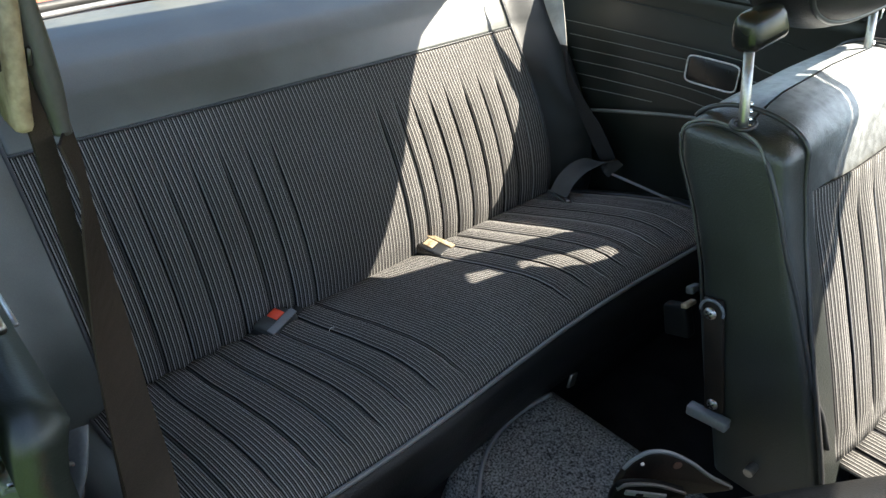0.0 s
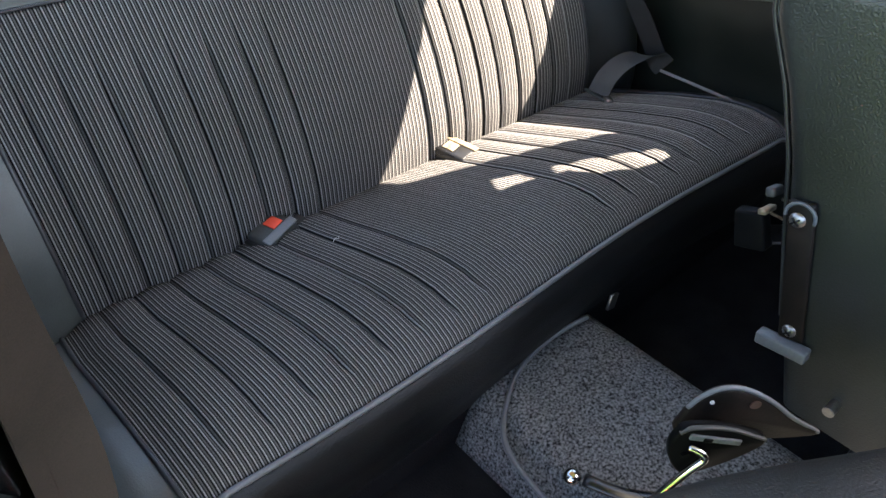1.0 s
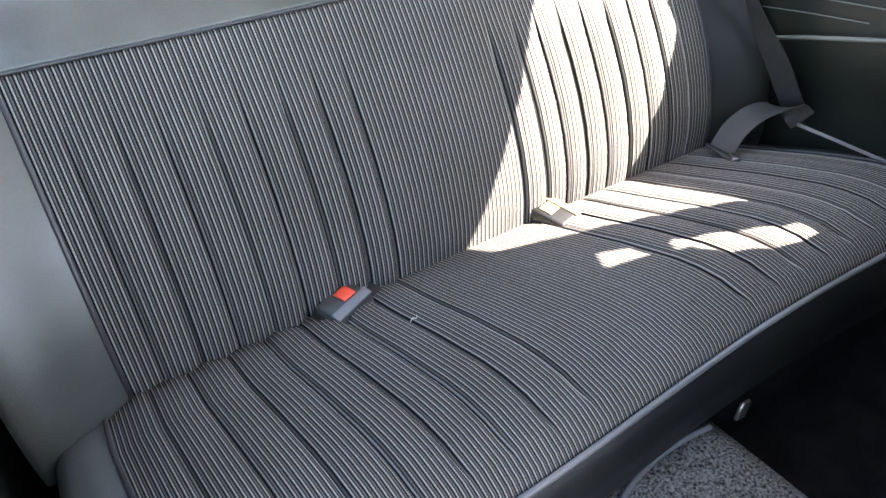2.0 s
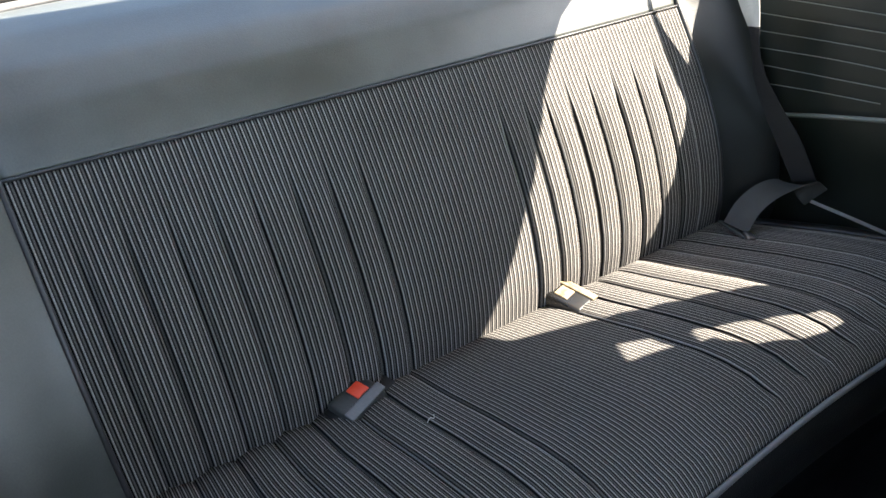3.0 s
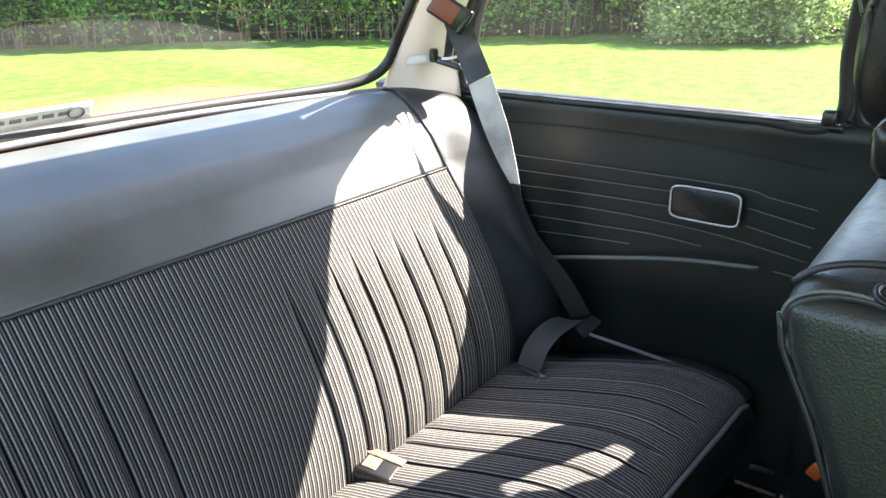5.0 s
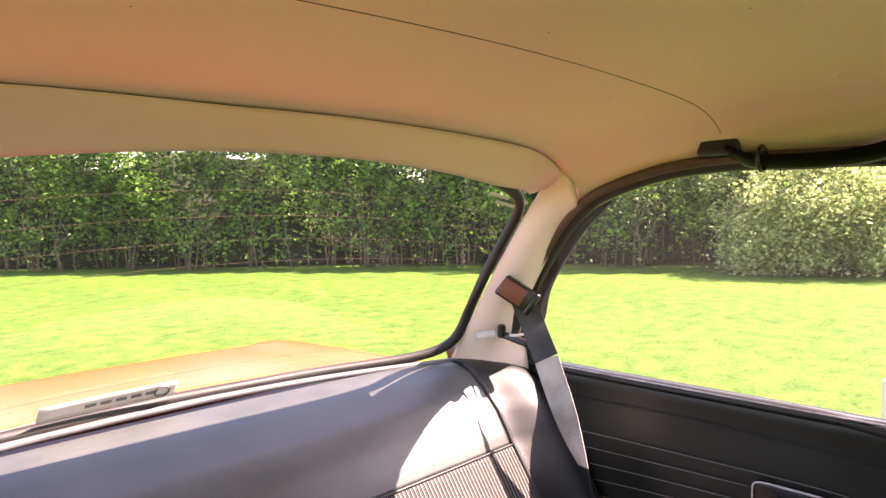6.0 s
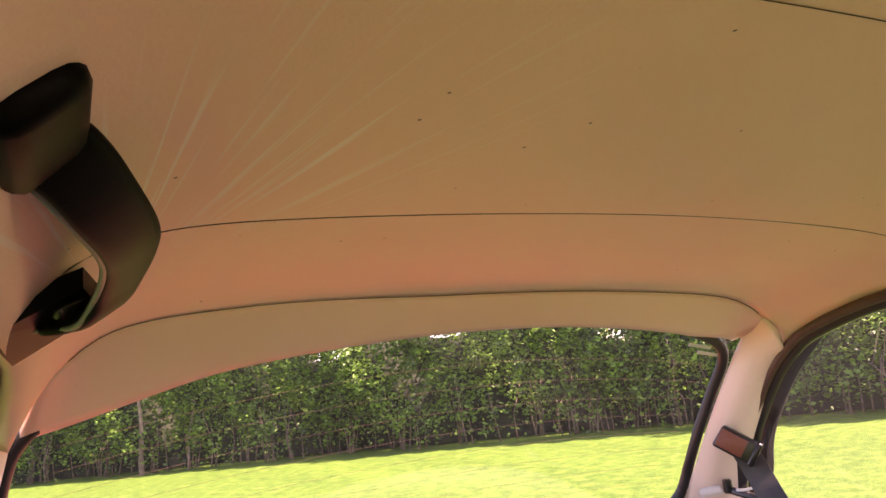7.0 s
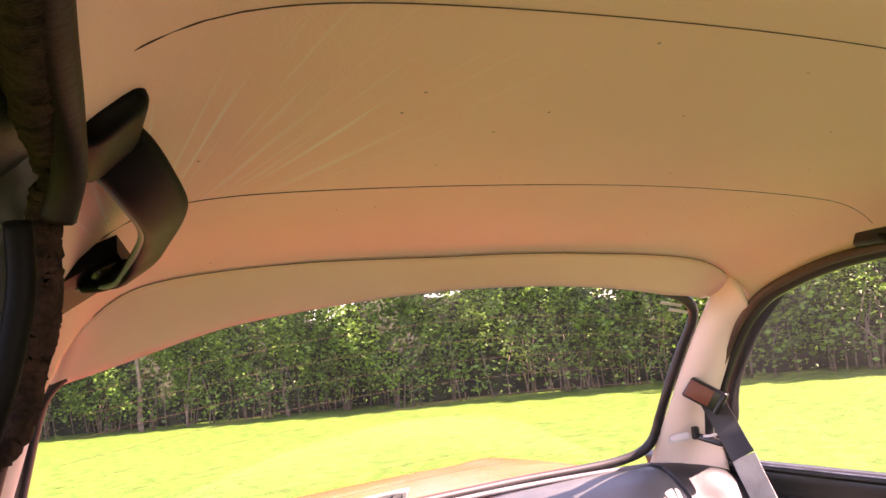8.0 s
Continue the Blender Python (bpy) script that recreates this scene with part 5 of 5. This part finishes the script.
def grab_handle(sign, label):
    h = thing("grab_handle", label, "grab handle", (sign * 0.54, -0.32, 1.29), "roof grab handles")
    if sign < 0:
        path = [(0.548, -0.462, 1.322), (0.530, -0.440, 1.316), (0.516, -0.408, 1.308), (0.504, -0.365, 1.304), (0.500, -0.32, 1.303), (0.503, -0.275, 1.297), (0.511, -0.242, 1.287), (0.522, -0.216, 1.288), (0.540, -0.200, 1.290)]
    else:
        path = [(0.556, -0.485, 1.298), (0.545, -0.455, 1.292), (0.532, -0.425, 1.276), (0.524, -0.385, 1.268), (0.522, -0.33, 1.266), (0.524, -0.28, 1.268), (0.530, -0.25, 1.274), (0.542, -0.228, 1.284), (0.556, -0.205, 1.290)]
    grip = part("grip", grip_band([(sign * x, y, z) for x, y, z in path], [(1, 0, -0.7 * sign)] * len(path), 0.034 if sign < 0 else 0.026, 0.011), HANDLE, h, "glossy black moulded grip")
    # Grey tube stands in for the reflection along the glossy edge.
    part("grip_glint", tube(spline([(sign * (x + 0.0135), y, z - 0.0092) for x, y, z in path[1:]], 48), 0.0024, 8), LEVER, grip, "pale highlight painted along the grip edge")
    if sign < 0:
        part("front_mount", block(0.046, 0.086, 0.030, pose(-0.544, -0.470, 1.322, 0, -42, 0), 0.0145, 0.75, 4), HANDLE, h, "rounded black mount cover")
        plate = part("rear_mount", mesh_of([(-0.575, -0.238, 1.272), (-0.566, -0.150, 1.262), (-0.508, -0.172, 1.296), (-0.522, -0.236, 1.302), (-0.575, -0.238, 1.292), (-0.566, -0.150, 1.284), (-0.508, -0.172, 1.312), (-0.522, -0.236, 1.316)],
                                           [(0, 1, 2, 3), (7, 6, 5, 4), (0, 4, 5, 1), (1, 5, 6, 2), (2, 6, 7, 3), (3, 7, 4, 0)], False), HANDLE, h, "black mount plate")
        part("mount_screw", disc(0.005, 0.005, pose(-0.530, -0.195, 1.292, 0, -30, 0), 14, 0.001), STEEL, plate, "bright screw")
        part("plate_lug", block(0.022, 0.030, 0.014, pose(-0.534, -0.206, 1.293, 0, -35, 20), 0.005), PLASTIC, plate)
    else:
        part("rear_mount", block(0.022, 0.062, 0.024, pose(0.546, -0.208, 1.291, 0, 25, 0), 0.005, 0.9, 3), PLASTIC, h, "black mount")
        part("front_mount", block(0.030, 0.070, 0.022, pose(0.556, -0.500, 1.300, 0, 30, 0), 0.006, 0.85, 3), PLASTIC, h, "black mount")
        part("coat_ring", tube([(0.528 + 0.016 * math.cos(a), -0.275, 1.272 + 0.017 * math.sin(a)) for a in np.linspace(0, 6.2832, 24, endpoint=False)], 0.003, 8, True), PLASTIC, h, "black plastic ring round the grip")


grab_handle(-1, "black plastic grab handle above the open door side")
grab_handle(1, "black plastic grab handle above the rear side window")

# ---- small things on and behind the rear window ----
st = thing("window_sticker", "pale paper sticker low on the rear window", "sticker", (-0.08, 0.47, 0.91))


def on_glass(u0, u1, v0, v1, lift):
    return sheet(lambda a, b: window_point(u0 + (u1 - u0) * a, v0 + (v1 - v0) * b) + Vector((0, -0.004 - lift, -0.003 - lift)), 10, 3)


part("paper", on_glass(-0.30, 0.02, 0.035, 0.10, 0.0), STICKER, st, "", 0.0008)
for k in range(5):
    part("text_bar", on_glass(-0.20 + 0.035 * k, -0.175 + 0.035 * k, 0.062, 0.075, 0.001), LEVER, st, "", 0.0004)
part("round_mark", tube([window_point(-0.02 + 0.018 * math.cos(q), 0.068 + 0.022 * math.sin(q)) + Vector((0, -0.006, -0.005)) for q in np.linspace(0, 6.28, 24, endpoint=False)], 0.0015, 5, True), LEVER, st)
for k in range(2):
    c = part("heater_terminal", on_glass(0.80 + 0.05 * k, 0.90 + 0.045 * k, 0.93 - 0.03 * k, 0.945 - 0.03 * k, 0.0), PALE, rear_window, "pale strip", 0.001)
part("window_reveal", tube([window_point(-0.99 + 1.98 * k / 60, 0.0) + Vector((0, -0.016, -0.009)) for k in range(61)], 0.006, 8), PIPING, rear_window, "grey sill strip")
box = part("box", block(0.34, 0.24, 0.42, pose(3.16, 0.02, 0.21), 0.01), PALE)
tagged(box, "white box standing on the sunlit lawn", "box")


# ---- hedge and trees ----
rng = np.random.default_rng(7)


def leaf_mesh(centres, size, droop=0.4, name="leaves"):
    """Many small four-cornered leaves at the given places, turned at random."""
    n = len(centres)
    a = rng.normal(size=(n, 3))
    a[:, 2] *= droop
    a /= np.linalg.norm(a, axis=1)[:, None]
    b = np.cross(a, rng.normal(size=(n, 3)))
    b /= np.linalg.norm(b, axis=1)[:, None]
    s = size * rng.uniform(0.6, 1.35, (n, 1))
    v = np.empty((n, 4, 3))
    v[:, 0], v[:, 2] = centres - a * s * 0.5, centres + a * s * 0.5
    fold = np.cross(a, b) * s * 0.08
    v[:, 1], v[:, 3] = centres + b * s * 0.3 + fold, centres - b * s * 0.3 + fold
    me = bpy.data.meshes.new(name)
    me.vertices.add(4 * n)
    me.vertices.foreach_set("co", v.reshape(-1))
    me.loops.add(4 * n)
    me.loops.foreach_set("vertex_index", np.arange(4 * n, dtype=np.int32))
    me.polygons.add(n)
    me.polygons.foreach_set("loop_start", np.arange(0, 4 * n, 4, dtype=np.int32))
    me.polygons.foreach_set("loop_total", np.full(n, 4, dtype=np.int32))
    me.update(calc_edges=True)
    return me


HEDGE = np.array([(-12, 29.5), (-3, 22.0), (4.0, 15.2), (8.2, 10.4), (11.6, 5.6), (14.2, 0.5), (17, -7), (20, -16)], float)
SEG = np.linalg.norm(np.diff(HEDGE, axis=0), axis=1)
ALONG = np.concatenate([[0], np.cumsum(SEG)])


def hedge_at(s):
    x, y = np.interp(s, ALONG, HEDGE[:, 0]), np.interp(s, ALONG, HEDGE[:, 1])
    k = np.clip(np.searchsorted(ALONG, s, side="right") - 1, 0, len(SEG) - 1)
    d = np.diff(HEDGE, axis=0)[k] / SEG[k][:, None]
    return np.stack([x, y], 1), np.stack([d[:, 1], -d[:, 0]], 1) * -1


def wob(s, h):
    return 0.35 * np.sin(s * 1.3 + h * 1.7) * np.sin(s * 0.37 + 2) + 0.22 * np.sin(s * 3.7 + h * 2.9 + 1) + 0.12 * np.sin(s * 9.1 - h * 6.3)


n = 190000
s = rng.uniform(0, ALONG[-1], n)
top = 3.45 + 0.35 * np.sin(s * 0.5) + 0.25 * np.sin(s * 1.9 + 1) + 0.2 * np.sin(s * 5.3) - 1.1 * np.exp(-((s - 28.8) / 0.9) ** 2) - 1.3 / (1 + np.exp(-(s - 36.1) / 0.12)) - 0.55 * np.exp(-((s - 36.5) / 0.3) ** 2)
h = top * rng.uniform(0.0, 1.0, n) ** 0.68
keep = rng.uniform(size=n) < np.clip(0.25 + h / 0.9, 0, 1)
s, h, top = s[keep], h[keep], top[keep]
p, out = hedge_at(s)
deep = rng.exponential(0.22, len(s)) - 0.15 + wob(s, h) + 0.25 * (h < 0.5) * rng.uniform(size=len(s))
centres = np.concatenate([p + out * deep[:, None], h[:, None] + 0.03], 1)
hedge = thing("hedge", "tall dense green hedge in shade along the lawn's edge", "hedge", (8, 10, 0), kind="stuff")
part("leaves", leaf_mesh(centres, 0.105), HEDGE_LEAF, hedge, "small dark green leaves")


# Dark backing sheet stands in for the shade behind the leaves.
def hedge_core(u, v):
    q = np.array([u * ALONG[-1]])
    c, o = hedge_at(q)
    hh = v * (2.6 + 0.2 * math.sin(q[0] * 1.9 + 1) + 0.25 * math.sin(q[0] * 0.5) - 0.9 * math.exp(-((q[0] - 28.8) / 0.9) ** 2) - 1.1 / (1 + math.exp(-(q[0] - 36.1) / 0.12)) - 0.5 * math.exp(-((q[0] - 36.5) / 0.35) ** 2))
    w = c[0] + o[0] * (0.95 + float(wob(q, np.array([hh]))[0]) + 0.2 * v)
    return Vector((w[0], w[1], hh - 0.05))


part("inner_shade", sheet(hedge_core, 160, 10), CORE, hedge, "dark sheet standing in for the shade inside the hedge", 0.3)
stems = []
for k in range(420):
    q = np.array([rng.uniform(6, ALONG[-1] - 6)])
    c, o = hedge_at(q)
    b = c[0] + o[0] * (0.25 + wob(q, np.array([0.3]))[0] + rng.uniform(-0.1, 0.2))
    stems.append(tube([(b[0], b[1], 0), (b[0] + rng.uniform(-.1, .1), b[1] + rng.uniform(-.1, .1), 0.5), (b[0] + rng.uniform(-.3, .3), b[1] + rng.uniform(-.3, .3), rng.uniform(0.7, 1.4))], [0.018, 0.013, 0.006], 5))
stems.append(tube(spline([(1.02, 17.72, -0.05), (1.00, 17.70, 0.5), (1.03, 17.72, 1.1), (0.98, 17.80, 1.9)], 10), [0.07 - 0.003 * k for k in range(11)], 8))
stems.append(tube(spline([(1.95, 16.95, 0), (2.0, 16.95, 0.7), (2.15, 17.0, 1.6)], 8), [0.03 - 0.002 * k for k in range(9)], 6))
bm = bmesh.new()
for me in stems:
    bm.from_mesh(me)
    bpy.data.meshes.remove(me)
me = bpy.data.meshes.new("stems")
bm.to_mesh(me)
bm.free()
part("stems", me, BARK, hedge, "bare brown stems at the foot")


def tree(x, y, height, spread, leaves, label, leaf=TREE_LEAF, low=0.35, size=0.12, name="tree"):
    t = thing(name, label, name, (x, y, 0), "trees behind the hedge")
    trunk = [(x, y, -0.05), (x + 0.05, y, height * 0.25), (x - 0.06, y + 0.05, height * 0.5), (x, y, height * 0.85)]
    part("trunk", tube(spline(trunk, 14), [0.16 * height / 6 * (1 - 0.8 * k / 14) for k in range(15)], 9), BARK, t)
    blobs = []
    for k in range(16 if name == "tree" else 44):
        a, r = rng.uniform(0, 6.28), spread * math.sqrt(rng.uniform(0.02, 1)) * 0.75
        z = height * rng.uniform(low, 0.95)
        c = np.array([x + r * math.cos(a), y + r * math.sin(a), z])
        blobs.append((c, spread * (rng.uniform(0.22, 0.42) if name == "tree" else rng.uniform(0.10, 0.26))))
        part("limb", tube(spline([(x, y, z * 0.55), (x + 0.45 * r * math.cos(a), y + 0.45 * r * math.sin(a), z * 0.85), tuple(c)], 8), [0.045 * (1 - 0.8 * j / 8) for j in range(9)], 5), BARK, t)
    pts = []
    for c, r in blobs:
        m = leaves // len(blobs)
        d = rng.normal(size=(m, 3))
        d /= np.linalg.norm(d, axis=1)[:, None]
        pts.append(c + d * r * rng.uniform(0.45, 1.1, (m, 1)) ** 0.6 * np.array([1, 1, 0.8]))
    part("crown", leaf_mesh(np.concatenate(pts), size), leaf, t)


tree(5.2, 19.5, 6.5, 2.8, 9000, "leafy tree with sunlit yellow-green crown behind the hedge")
tree(1.0, 24.0, 7.0, 3.2, 9000, "leafy tree with sunlit yellow-green crown behind the hedge")
tree(10.6, 14.0, 4.6, 1.9, 6000, "smaller leafy tree rising above the hedge")
tree(16.5, 3.35, 3.9, 1.0, 3000, "leafy tree rising above the hedge beside a gap of sky")


def bush(x, y, height, spread, stems, label):
    b = thing("bush", label, "bush", (x, y, 0), "bushes at the hedge")
    pts = []
    for k in range(stems):
        a, r0 = rng.uniform(0, 6.28), spread * 0.45 * math.sqrt(rng.uniform(0, 1))
        h, reach = height * rng.uniform(0.2, 1.15) * rng.uniform(0.75, 1.0), spread * rng.uniform(0.15, 0.85)
        bx, by = x + r0 * math.cos(a), y + r0 * math.sin(a)
        line = spline([(bx, by, 0), (bx + 0.25 * reach * math.cos(a), by + 0.25 * reach * math.sin(a), 0.6 * h), (bx + 0.65 * reach * math.cos(a), by + 0.65 * reach * math.sin(a), h), (bx + reach * math.cos(a), by + reach * math.sin(a), h * 0.86)], 10)
        if k % 6 == 0:
            part("branch", tube(line, [0.02 * (1 - 0.85 * j / 10) for j in range(11)], 5), BARK, b)
        q = np.array([tuple(p) for p in line])
        f = rng.uniform(1.0, 10.0, 420)
        i0 = np.minimum(f.astype(int), 9)
        pts.append(q[i0] + (q[i0 + 1] - q[i0]) * (f - i0)[:, None] + rng.normal(size=(420, 3)) * np.array([0.15, 0.15, 0.11]))
    pts = np.concatenate(pts)
    pts[:, 2] = np.maximum(pts[:, 2], 0.04)
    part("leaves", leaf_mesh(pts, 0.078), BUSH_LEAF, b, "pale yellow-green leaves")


bush(11.9, 3.45, 1.55, 1.15, 60, "bright pale-leaved bush in sunlight at the hedge")
bush(12.2, 2.55, 2.05, 1.2, 70, "tall pale-leaved bush in sunlight at the hedge")
bush(11.5, 3.75, 0.9, 0.8, 50, "low pale-leaved bush at the foot of the hedge")

lint = part("lint", tube(spline([(-0.212, -0.100, 0.4155), (-0.206, -0.097, 0.418), (-0.201, -0.099, 0.416), (-0.198, -0.094, 0.4165)], 8), 0.0005, 5), PALE)
tagged(lint, "tiny pale thread of lint on the cushion cloth", "lint")
